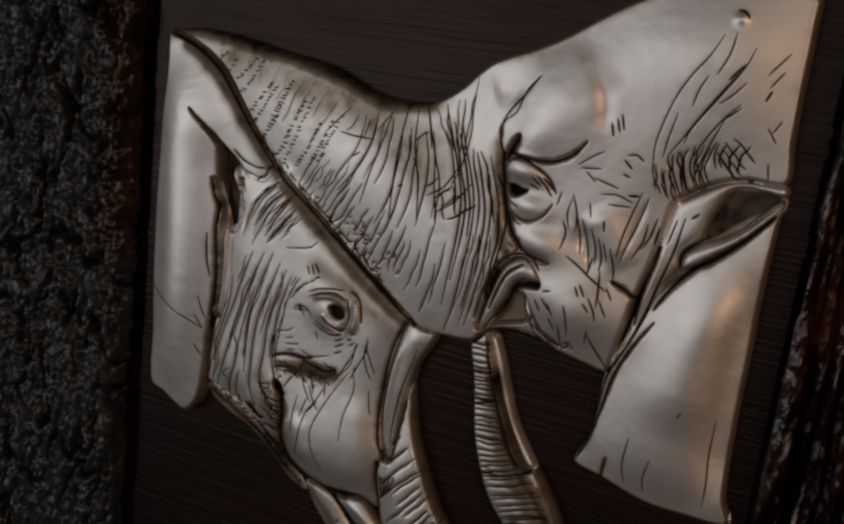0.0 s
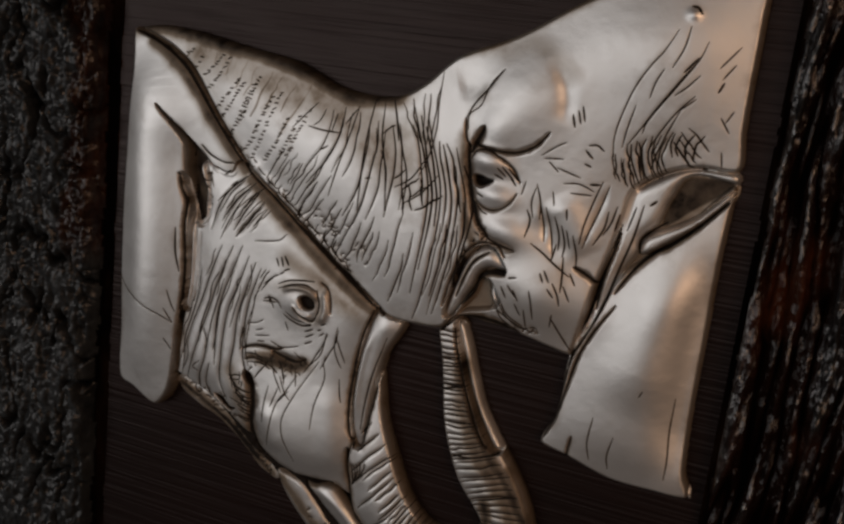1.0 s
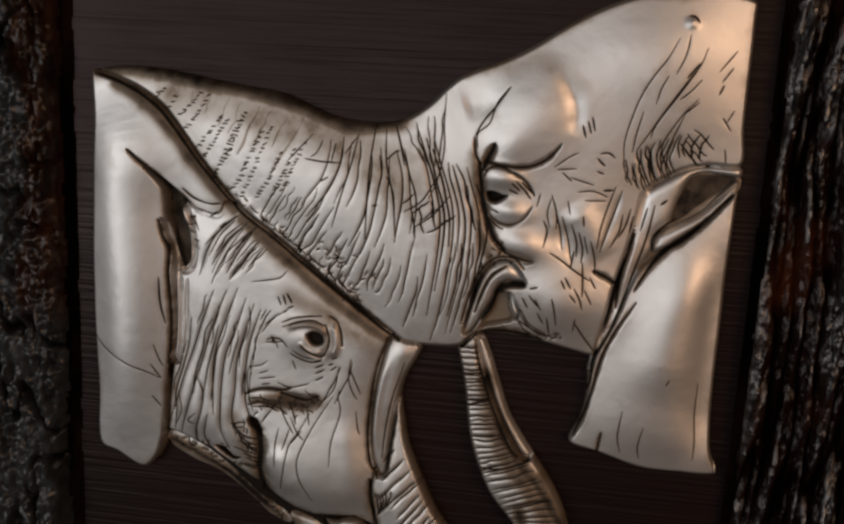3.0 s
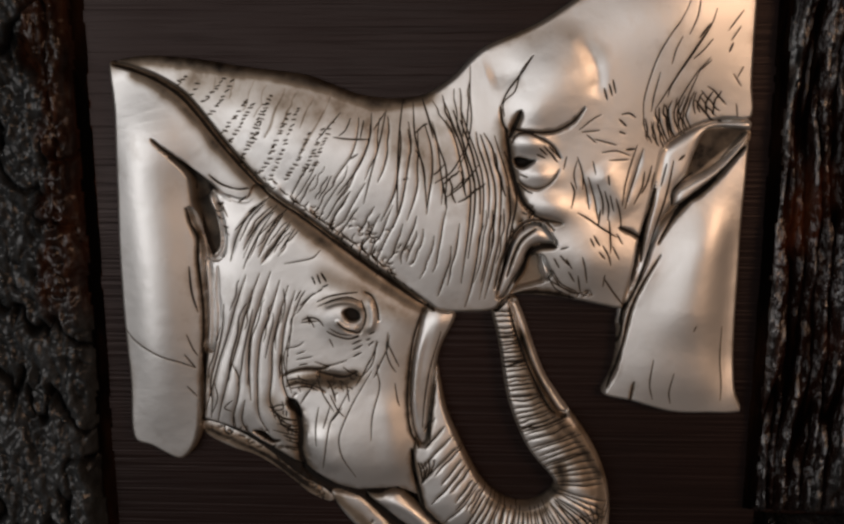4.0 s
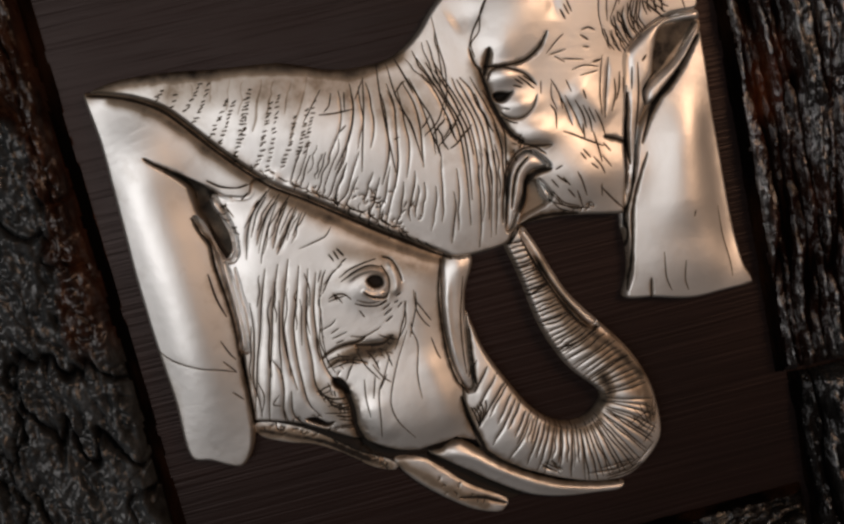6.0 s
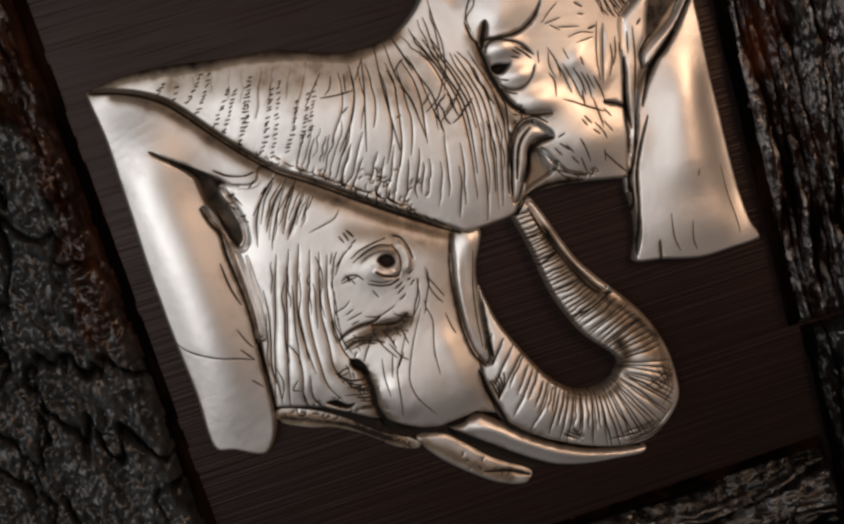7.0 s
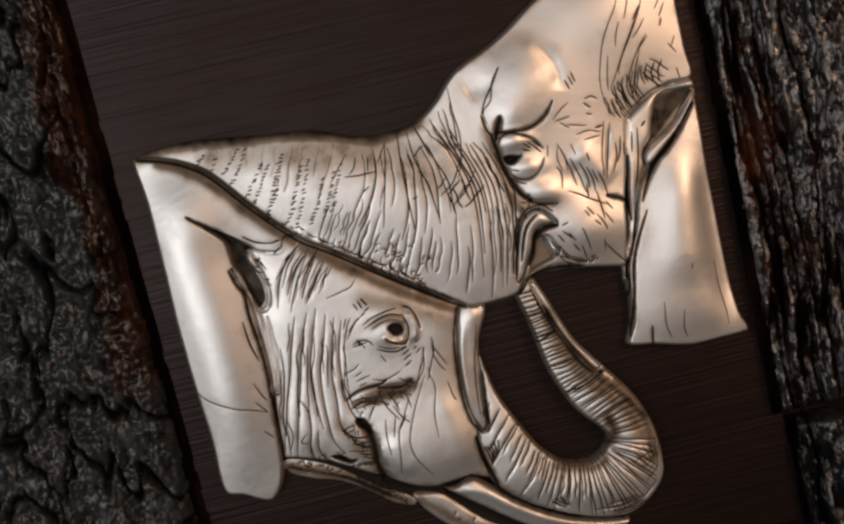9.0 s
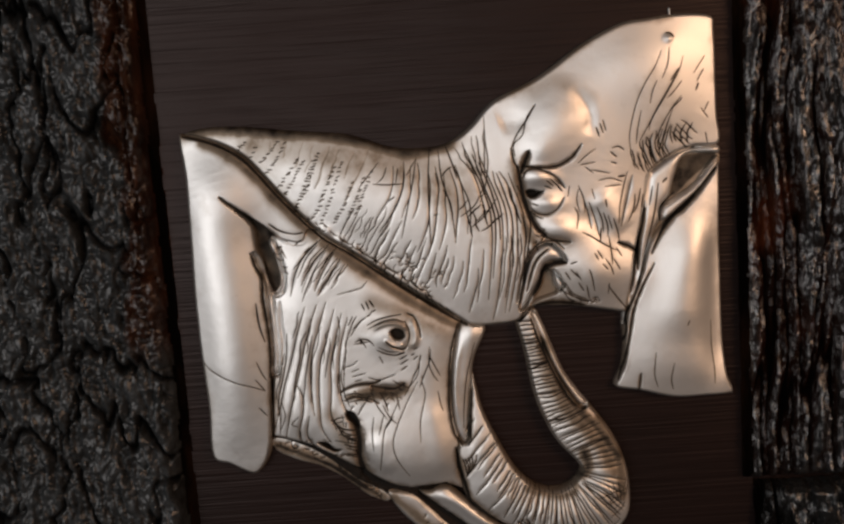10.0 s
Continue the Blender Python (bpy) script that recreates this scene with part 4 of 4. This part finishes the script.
scratch([(34.3, 65.2), (37.1, 57.4), (37.5, 50.6)], 0.4)
scratch([(37.8, 61.9), (40.1, 54.1), (39.9, 48.0)], 0.4)
scratch([(40.3, 60.2), (42.5, 52.3)])
scratch([(43.3, 58.4), (45.7, 50.5), (46.4, 44.1)], 0.36)
scratch([(31.8, 75.9), (33.3, 69.8)])
scratch([(39.1, 69.4), (39.8, 64.8)], 0.42)
scratch([(52.3, 83.4), (49.7, 74.5), (47.3, 64.2), (46.4, 55.1)], 0.36)
wrinkle([(55.3, 81.6), (52.7, 71.3), (49.7, 60.9), (47.9, 53.4)])
scratch([(56.5, 70.9), (55.6, 63.4), (52.1, 55.5)], 0.4)
scratch([(59.8, 73.7), (58.2, 66.2), (55.5, 60.4)], 0.4)
scratch([(61.3, 70.5), (60.1, 63.0)], 0.4)
crease([(45.6, 44.3), (52.0, 41.6), (58.0, 37.6)], 0.8, 1.5, 0.85)
crease([(62.8, 62.5), (61.2, 54.7), (58.9, 45.6), (57.7, 36.2), (57.3, 27.2)], 0.7, 1.6, 0.8)
scratch([(25.5, 51.6), (30.6, 48.7), (36.6, 44.6), (44.3, 39.9)], 0.42)
scratch([(40.5, 47.9), (41.4, 38.7), (41.6, 32.5)], 0.42)
scratch([(36.3, 52.9), (35.4, 45.3)], 0.42)
scratch([(33.3, 40.9), (36.1, 36.1)], 0.4)
scratch([(31.7, 39.5), (33.6, 35.7)], 0.4)
scratch([(37.7, 36.0), (40.6, 31.1), (42.0, 26.3)], 0.4)
scratch([(42.5, 35.5), (46.0, 29.0)], 0.36)
scratch([(35.9, 33.1), (38.9, 29.7)], 0.4)
scratch([(28.1, 30.7), (29.5, 25.9), (31.0, 17.7)], 0.36)
scratch([(38.8, 20.3), (43.6, 13.3), (49.1, 6.2)], 0.4)
scratch([(39.4, 21.8), (38.8, 15.4)])
scratch([(17.8, 34.3), (21.4, 35.4)], 0.4)
scratch([(17.7, 31.2), (22.0, 26.3)], 0.34)
scratch([(20.6, 29.5), (23.5, 24.7)], 0.34)
scratch([(22.0, 23.1), (25.0, 18.1)], 0.34)
scratch([(14.7, 29.8), (17.5, 25.0)], 0.34)
scratch([(26.5, 21.3), (28.1, 13.0)], 0.34)
scratch([(44.4, 41.4), (47.3, 36.5)], 0.36)
scratch([(14.6, 23.4), (18.9, 16.8), (26.5, 13.1)], 0.34)
scratch([(13.1, 18.6), (20.5, 14.4), (32.7, 10.4)], 0.34)
scratch([(35.6, 109.6), (37.2, 104.4)], 0.48)
scratch([(37.8, 111.5), (39.4, 106.3)], 0.40)
scratch([(39.4, 113.5), (41.0, 107.4)], 0.40)
scratch([(43.2, 95.5), (46.7, 92.3)], 0.48)
scratch([(44.2, 97.6), (47.8, 98.2), (50.8, 96.2)], 0.40)
scratch([(43.5, 89.8), (46.5, 88.7)], 0.40)
scratch([(24.7, 90.5), (31.0, 95.5), (34.8, 97.6)])
scratch([(26.2, 89.5), (34.4, 90.4)])
scratch([(32.1, 86.3), (42.7, 83.5)])
scratch([(35.8, 80.0), (42.5, 80.8), (49.2, 78.5)])
scratch([(39.3, 76.4), (48.5, 76.7)])
scratch([(28.3, 88.4), (33.0, 84.5)])
scratch([(47.1, 81.3), (51.1, 81.7)], 0.56)
# temple, far head
scratch([(77.5, 150.5), (76.3, 141.8), (73.1, 133.8)])
scratch([(73.0, 148.8), (69.1, 140.3), (64.3, 133.2), (59.5, 124.1), (56.0, 113.0), (54.1, 102.6), (55.2, 91.4)])
scratch([(85.2, 145.3), (82.8, 137.8), (77.7, 130.2), (70.1, 118.0), (63.6, 106.5), (59.7, 100.1)])
scratch([(82.5, 138.5), (77.8, 132.3)], 0.48)
scratch([(81.5, 135.0), (73.9, 123.1), (66.8, 111.6), (65.1, 105.8)])
scratch([(84.1, 131.8), (80.0, 126.8), (75.7, 122.9)])
scratch([(83.6, 123.6), (77.3, 116.0), (71.5, 105.9), (68.2, 98.3)])
scratch([(84.1, 122.4), (78.8, 117.4)])
scratch([(70.0, 132.8), (67.4, 127.1), (66.0, 120.6)])
scratch([(97.7, 144.5), (91.1, 135.5)])
scratch([(96.9, 137.5), (92.8, 131.2)])
scratch([(93.7, 130.0), (92.1, 126.0)], 0.48)
scratch([(61.0, 117.1), (58.8, 106.8), (57.9, 99.0)])
scratch([(79.1, 117.9), (75.5, 108.6), (72.1, 98.4), (71.0, 92.4)])
scratch([(99.4, 119.5), (96.9, 114.6)])
scratch([(94.8, 116.3), (98.9, 110.6)])
scratch([(97.4, 102.6), (98.5, 96.5)])
hatch([(59.2, 101.4), (61.3, 93.1), (65.8, 83.7)], [(77.0, 107.9), (74.2, 98.2), (77.9, 88.9)], 10, puff=0.12, wide=0.41, deep=0.1)
hatch([(77.8, 105.5), (83.3, 98.5), (88.1, 95.1)], [(82.5, 111.1), (89.0, 105.3), (92.5, 100.9)], 4, wide=0.41)
hatch([(78.5, 109.0), (77.4, 102.5), (79.1, 97.9)], [(90.6, 109.1), (86.5, 103.4), (87.2, 96.4)], 4, wide=0.41)
hatch([(53.9, 98.1), (55.1, 90.5), (57.3, 85.2)], [(61.3, 93.1), (62.6, 86.9), (65.4, 81.6)], 5, wide=0.31)
# wrinkles along the trunk of the far head
crease([(-194.6, 120.2), (-184.6, 117.4), (-173.0, 112.7), (-162.2, 105.6), (-154.3, 96.6), (-143.7, 82.8), (-132.6, 69.8), (-121.4, 58.3), (-106.3, 48.0)], 0.8, 0.8, 0.95)
crease([(-121.4, 58.3), (-106.3, 48.0), (-91.8, 37.0), (-77.2, 26.0), (-62.4, 15.5), (-47.6, 5.3), (-42.2, 2.1)], 0.8, 0.8, 0.95)
hatch([(-144.7, 115.5), (-147.0, 106.1), (-149.2, 98.7)], [(-89.4, 108.7), (-100.1, 87.7), (-114.2, 64.2)], 8, wide=1.1, dark=0.25, start=(0, 0.1), stop=(0.4, 0.9))
scratch([(-86.5, 98.2), (-92.2, 91.7), (-97.9, 85.1)])
scratch([(-81.9, 95.5), (-84.1, 90.2), (-87.3, 87.4)])
scratch([(-75.6, 94.5), (-77.4, 86.1)])
scratch([(-89.8, 86.7), (-82.0, 85.8), (-72.9, 85.8)], 0.36)
scratch([(-82.0, 76.7), (-78.5, 78.9)], 0.36)
scratch([(-65.9, 98.0), (-71.0, 90.2)])
scratch([(-72.0, 97.8), (-72.9, 85.8), (-78.4, 72.5), (-88.5, 59.4)], 0.36)
scratch([(-65.2, 99.2), (-68.0, 85.4), (-72.1, 70.5), (-76.0, 55.4)], 0.36)
scratch([(-57.3, 104.3), (-59.0, 87.9), (-59.7, 69.6), (-60.0, 51.2)], 0.4)
scratch([(-52.5, 103.1), (-51.5, 87.3), (-47.6, 71.8), (-45.8, 53.3)], 0.38)
scratch([(-48.2, 104.6), (-45.4, 96.0), (-43.0, 86.7)], 0.44)
scratch([(-44.9, 95.3), (-40.2, 82.0), (-36.7, 71.1), (-37.3, 55.8)], 0.38)
scratch([(-54.9, 90.6), (-53.4, 81.4), (-54.6, 76.9)], 0.36)
scratch([(-52.0, 88.0), (-47.5, 92.5), (-45.6, 93.0)], 0.36)
scratch([(-57.1, 67.0), (-54.6, 67.7)], 0.36)
scratch([(-51.3, 81.2), (-47.5, 73.4), (-46.4, 61.9)])
hatch([(-41.2, 104.7), (-32.0, 82.9), (-27.5, 55.1), (-33.6, 5.6)], [(-13.1, 93.7), (-8.0, 75.2), (-3.1, 53.4), (-11.4, 8.7)], 11, puff=0.20, wide=0.41, deep=0.1, start=(0, 0.3), stop=(0.6, 1))
hatch([(-27.4, 82.6), (-19.9, 54.5), (-21.2, 32.9), (-27.6, 2.0)], [(-12.1, 84.6), (-5.7, 62.8), (-5.3, 41.1), (-11.6, 10.3)], 8, puff=0.15, wide=0.34, deep=0.1, start=(0.3, 0.6), stop=(0.8, 1))
hatch([(-42.7, 104.8), (-38.8, 95.5), (-33.2, 87.6)], [(-25.5, 114.1), (-26.9, 100.7), (-27.2, 85.6)], 5, wide=0.31)
scratch([(-25.8, 120.1), (-26.0, 106.7), (-25.2, 94.6), (-27.5, 81.1), (-31.1, 72.2)])
scratch([(2.2, 124.1), (-2.7, 117.0), (-5.3, 108.2), (-10.4, 103.2), (-9.9, 96.5)])
hatch([(-43.5, 69.1), (-37.7, 74.2)], [(-29.1, 55.2), (-16.2, 65.0)], 4, wide=0.41)
hatch([(-39.1, 65.7), (-36.6, 52.6)], [(-26.4, 74.9), (-23.2, 60.9)], 4, wide=0.41)
scratch([(-42.2, 65.3), (-34.2, 70.9), (-28.4, 80.9)], 0.36)
scratch([(-37.5, 58.2), (-28.5, 65.0), (-21.2, 74.6)], 0.36)
hatch([(-85.4, 40.0), (-88.1, 37.0), (-85.2, 33.7)], [(-53.3, 13.3), (-51.0, 10.0), (-47.4, 8.1)], 9, wide=0.34)
hatch([(-76.5, 98.1), (-79.0, 84.7), (-88.0, 67.0), (-99.1, 53.9)], [(-42.4, 95.8), (-38.3, 74.2), (-37.6, 55.8), (-40.0, 37.4)], 9, puff=0.11, wide=0.32, deep=0.09, start=(0, 0.15), stop=(0.6, 1))
hatch([(-78.7, 67.9), (-85.7, 56.1), (-94.2, 45.9), (-97.5, 42.1)], [(-27.5, 55.1), (-31.2, 30.5), (-34.6, 15.1), (-37.7, 4.0)], 15, puff=0.11, wide=0.30, deep=0.09, start=(0, 0.35), stop=(0.6, 1))
hatch([(-97.1, 87.5), (-101.0, 75.6), (-108.1, 63.8), (-112.2, 58.0)], [(-76.8, 73.9), (-82.2, 62.0), (-90.9, 48.7), (-94.5, 41.2)], 10, wide=0.26, start=(0.1, 0.6), stop=(0.6, 1))
stitches([(-141.4, 114.1), (-146.5, 107.6), (-153.2, 102.1)])
stitches([(-137.0, 112.9), (-143.3, 102.9), (-150.2, 95.8)])
stitches([(-130.8, 103.6), (-137.0, 95.0), (-144.1, 87.2)])
stitches([(-128.2, 101.9), (-134.2, 91.8), (-139.6, 84.0)])
stitches([(-121.9, 101.5), (-127.4, 89.8), (-132.4, 79.5), (-136.1, 73.6)])
stitches([(-119.5, 105.8), (-124.0, 94.1), (-129.0, 82.4)])
stitches([(-111.1, 97.7), (-116.5, 86.1), (-122.2, 74.3), (-127.4, 68.5)])
stitches([(-106.4, 100.4), (-111.3, 87.3), (-116.5, 75.5), (-121.5, 65.1)])
stitches([(-101.3, 88.1), (-106.7, 76.4), (-113.7, 66.1)])
stitches([(-95.1, 90.6), (-100.6, 77.5), (-106.0, 67.2)])
stitches([(-90.4, 93.3), (-95.7, 81.7), (-101.2, 69.9)])
stitches([(-159.6, 114.5), (-164.8, 110.3)])
stitches([(-153.8, 111.1), (-157.3, 106.3)])
hatch([(-116.7, 63.2), (-115.1, 60.6), (-112.1, 59.2)], [(-64.9, 24.8), (-63.2, 21.8), (-60.3, 20.1)], 12, wide=0.30)
hatch([(-108.4, 60.2), (-110.5, 57.2), (-107.3, 53.9)], [(-70.4, 34.9), (-72.5, 31.0), (-69.6, 27.6)], 9, wide=0.30)
bulge(-118.6, 62.1, 3.9, 3.0, 1.0, -43)
bulge(-111.2, 56.0, 3.6, 2.9, 0.9, -35)
bulge(-101.9, 49.2, 4.4, 2.9, 1.1, -38)
bulge(-91.5, 41.0, 3.8, 2.9, 0.9, -39)
bulge(-80.4, 32.1, 3.6, 2.9, 0.8, -35)
bulge(-69.6, 23.9, 4.0, 2.9, 0.8, -37)
# ear, far head
hollow([(85.5, 89.3), (94.7, 91.1), (105.0, 90.3), (99.9, 84.3), (89.6, 75.9), (81.2, 68.3), (78.2, 70.0), (80.9, 79.6)], 1.0, 0.43)
region([(70.9, 54.9), (72.4, 62.2), (78.7, 66.6), (91.1, 74.3), (104.3, 87.4), (105.1, 84.3), (94.7, 70.4), (82.7, 60.2), (75.8, 54.6)], 6.5, 3)
crease([(64.7, 36.2), (70.6, 47.5), (77.1, 55.7), (85.2, 61.9), (94.7, 71.6), (104.2, 82.5)], 0.8, 1.8, 0.85)
crease([(71.5, 54.3), (71.1, 60.4), (75.6, 65.6), (80.6, 69.6)], 0.6, 1.2, 0.8)
ridge_line([(93.7, 58.8), (86.8, 31.5), (82.3, 6.8), (79.6, -18.4)], 12, 2.2)
ridge_line([(104.2, 70.0), (103.1, 28.2), (102.4, -13.2), (104.6, -45.7)], 9, -3.0)
crease([(66.1, 31.1), (59.1, 18.5), (53.6, 5.0), (50.6, -10.0), (47.5, -25.1), (43.2, -37.0)], 0.55, 1.4, 0.85)
crease([(62.2, 36.4), (58.7, 24.1), (54.6, 13.5), (50.1, 2.7), (48.7, -9.8), (46.0, -22.4)], 0.5, 1.0, 0.8)
ridge_line([(64.9, 74.6), (63.0, 57.9), (60.0, 42.7), (57.0, 27.4)], 2.0, 1.2)
scratch([(70.4, 75.8), (68.0, 60.7), (64.1, 45.5), (60.5, 30.3)], 0.48)
scratch([(72.9, 76.2), (75.4, 78.5)], 0.56)
scratch([(67.3, 74.5), (65.1, 63.9)], 0.40)
scratch([(97.8, -4.5), (97.7, -19.7), (98.9, -32.6), (99.0, -42.3)])
scratch([(64.8, -20.6), (63.7, -33.3), (65.6, -41.8)])
scratch([(74.9, -27.7), (73.3, -37.2), (74.4, -43.7)])
crease([(56.2, -32.8), (55.4, -39.1), (54.9, -44.6)], 0.5, 1.0, 0.8)
scratch([(84.1, -2.8), (82.8, -5.9)])
bulge(77.7, 155.2, 2.5, 2.3, 1.0, -17)
scratch([(76.3, 158.2), (78.7, 157.8), (80.7, 155.6)], 0.5)
# nails along the rim, made as slivers of the metal sheet
region([(109.6, -44.0), (110.8, -45.1), (111.7, -50.0), (110.1, -50.5)], 2.4, 1.2)
region([(-197.3, 19.8), (-196.2, 18.4), (-196.1, 13.4), (-197.2, 14.1)], 2.0, 1.0)
region([(80.7, 172.5), (82.1, 172.1), (82.0, 167.7), (80.8, 167.8)], 2.0, 1.0)
hatch([(29.9, -98.8), (35.0, -105.8), (38.0, -112.9)], [(47.6, -93.0), (45.9, -99.9), (43.2, -108.8)], 6, wide=0.28, deep=0.08, start=(0.0, 0.3), stop=(0.6, 1.0))
hatch([(26.9, -106.6), (36.8, -102.8), (45.4, -101.2)], [(32.9, -119.0), (39.7, -113.2), (43.9, -108.9)], 5, wide=0.26, deep=0.08, start=(0.0, 0.3), stop=(0.6, 1.0))
# brown wax, reflection and shade in colour along upper edges and the seam
darken([(-152.1, 113.1), (-128.2, 110.2), (-104.5, 104.7), (-81.0, 98.6), (-60.4, 91.2), (-46.2, 78.3)], 15, 0.2)
darken([(2.9, -27.9), (11.3, -45.9), (22.4, -61.2), (32.6, -75.1), (38.2, -90.1)], 6, 0.3)
darken([(29.0, -58.6), (37.0, -74.4), (41.5, -89.0), (41.7, -105.2)], 4, 0.36)
darken([(12.3, -92.1), (18.5, -91.7), (22.7, -85.9), (20.8, -77.4)], 3.5, 0.4)
darken([(-192.1, 123.3), (-175.5, 123.9), (-154.6, 121.9), (-133.9, 118.3), (-116.0, 115.9), (-92.2, 110.7), (-68.5, 103.6), (-47.2, 105.7)], 6.0, 0.42)
darken([(-183.9, 115.2), (-168.1, 106.9), (-154.3, 93.0), (-140.6, 75.9), (-125.3, 58.9)], 3.5, 0.33)
darken([(-121.1, 54.9), (-103.7, 41.9), (-86.3, 27.6), (-65.7, 12.9), (-47.8, 2.2)], 4.0, 0.33)
darken([(-17.1, 128.7), (6.0, 139.0), (30.7, 154.9), (52.1, 164.5), (79.0, 167.4)], 2.5, 0.25)
darken([(-112.9, -35.0), (-100.1, -31.8), (-84.5, -32.9)], 3.0, 0.3)
darken([(15.6, -93.0), (13.3, -101.6), (0.6, -102.9), (-13.2, -97.3)], 3.0, 0.28)
darken([(-11.6, 93.6), (-8.9, 75.2), (-6.0, 56.6), (-1.9, 47.1)], 3.0, 0.25)
darken([(-158.2, -63.3), (-142.9, -70.4), (-127.7, -78.1), (-113.3, -88.7), (-101.2, -97.9)], 2.5, 0.45)
darken([(0.3, -12.2), (3.2, -24.8), (10.3, -39.0), (18.9, -52.0), (29.4, -63.7), (41.0, -81.5)], 4.0, 0.42)
darken([(-158.2, -63.3), (-142.9, -70.4), (-127.7, -78.1), (-113.3, -88.7), (-98.7, -99.4)], 4.5, 0.33)
darken([(-132.7, 62.5), (-109.4, 46.9), (-92.2, 31.7), (-68.8, 12.8), (-51.0, 0.5)], 5.0, 0.17)
darken([(-123.4, -46.0), (-119.4, -56.5), (-114.9, -65.6), (-111.2, -74.6)], 5.0, 0.2)
darken([(2.6, 131.5), (14.9, 136.6), (32.4, 126.5)], 6.0, 0.16)
darken([(-3.1, 53.4), (4.4, 49.7), (16.5, 47.3)], 4.0, 0.2)
darken([(-106.6, -34.9), (-97.1, -33.3), (-87.8, -34.6), (-81.3, -31.8)], 4.0, 0.4)
curls([(-131.7, 73.1), (-117.4, 62.0), (-102.9, 51.7), (-91.3, 42.6), (-73.8, 29.8), (-56.2, 16.6)], 2.0, 34)
curls([(-78.8, 46.3), (-64.4, 31.3), (-52.3, 28.9)], 3.5, 26, 3.4)
curls([(-111.5, -37.4), (-100.4, -35.3), (-88.0, -36.9), (-80.0, -35.2)], 2.0, 22)
curls([(-121.6, -49.6), (-118.1, -55.4), (-114.0, -62.8), (-112.2, -71.1)], 2.2, 20)
curls([(-138.7, -57.5), (-128.8, -63.0), (-119.3, -70.2)], 1.8, 14)
curls([(-3.5, 45.7), (1.5, 53.0), (7.4, 49.5)], 2.0, 16)
curls([(12.0, 16.5), (21.1, 12.7), (33.4, 11.8)], 2.0, 14)
curls([(-151.2, 60.7), (-145.7, 54.1), (-143.7, 41.6)], 1.6, 12)
darken([(-92.7, -99.6), (-80.8, -110.0), (-69.2, -122.0), (-54.1, -133.1)], 4.0, 0.3)
curls([(-155.4, -63.9), (-142.7, -69.8), (-127.5, -77.3), (-113.0, -87.9), (-98.5, -98.8)], 1.6, 30, 3.5, 0.22)
curls([(-83.5, -109.1), (-68.8, -120.6), (-53.9, -132.2)], 1.5, 8, 3.0, 0.15)

# black wax left around the engraving
haze = blurred(PATINA_SHADE, int(1.3 / STEP)) * (0.55 + 0.7 * fractal(U / 9, V / 9, 71, 3))
PATINA_SHADE = np.maximum(PATINA_SHADE, 0.28 * haze)
# a thin wash of wax, rubbed off unevenly, thicker where the sheet is much engraved
wash = blurred(PATINA_SHADE, int(4 / STEP)) * np.clip(2.2 * fractal((U + 0.6 * V) / 13, (V - 0.6 * U) / 13, 83, 5, 0.6) - 0.45, 0, 1.4)
smudge = np.clip(fractal((U + 0.7 * V) / 15, (V - 0.7 * U) / 15, 87, 5, 0.6) - 0.52, 0, 1)
PATINA_SHADE = PATINA_SHADE + (0.3 * wash + 0.3 * smudge) * (PATINA_SHADE < 0.5)
# soften the worked sheet and bring its rim down to the panel
HEIGHT += SHEET * (0.3 * fractal(U / 34, V / 34, 5, 2) + 0.1 * fractal(U / 9, V / 9, 7, 2) + 0.05 * fractal(U / 4, V / 4, 9, 2))
around = np.pad(SHEET, 1)
edge = SHEET & ~(around[:-2, 1:-1] & around[2:, 1:-1] & around[1:-1, :-2] & around[1:-1, 2:])
for _ in range(2):
    smooth = np.pad(HEIGHT, 1, mode="edge")
    smooth = (4 * HEIGHT + smooth[:-2, 1:-1] + smooth[2:, 1:-1] + smooth[1:-1, :-2] + smooth[1:-1, 2:]) / 8
    HEIGHT = np.where(SHEET, smooth, HEIGHT)
HEIGHT = np.where(edge, 0.0, np.maximum(HEIGHT, 0.4))
relief = part("metal_relief", grid_mesh("metal_relief", U / 1000, FACE - 0.0003 - HEIGHT / 1000, V / 1000, SHEET, np.clip(PATINA_SHADE, 0, 1), "patina_shade"), PEWTER)
tagged(relief, "antiqued pewter relief with black engraved wrinkles on a wooden panel", "relief sculpture")
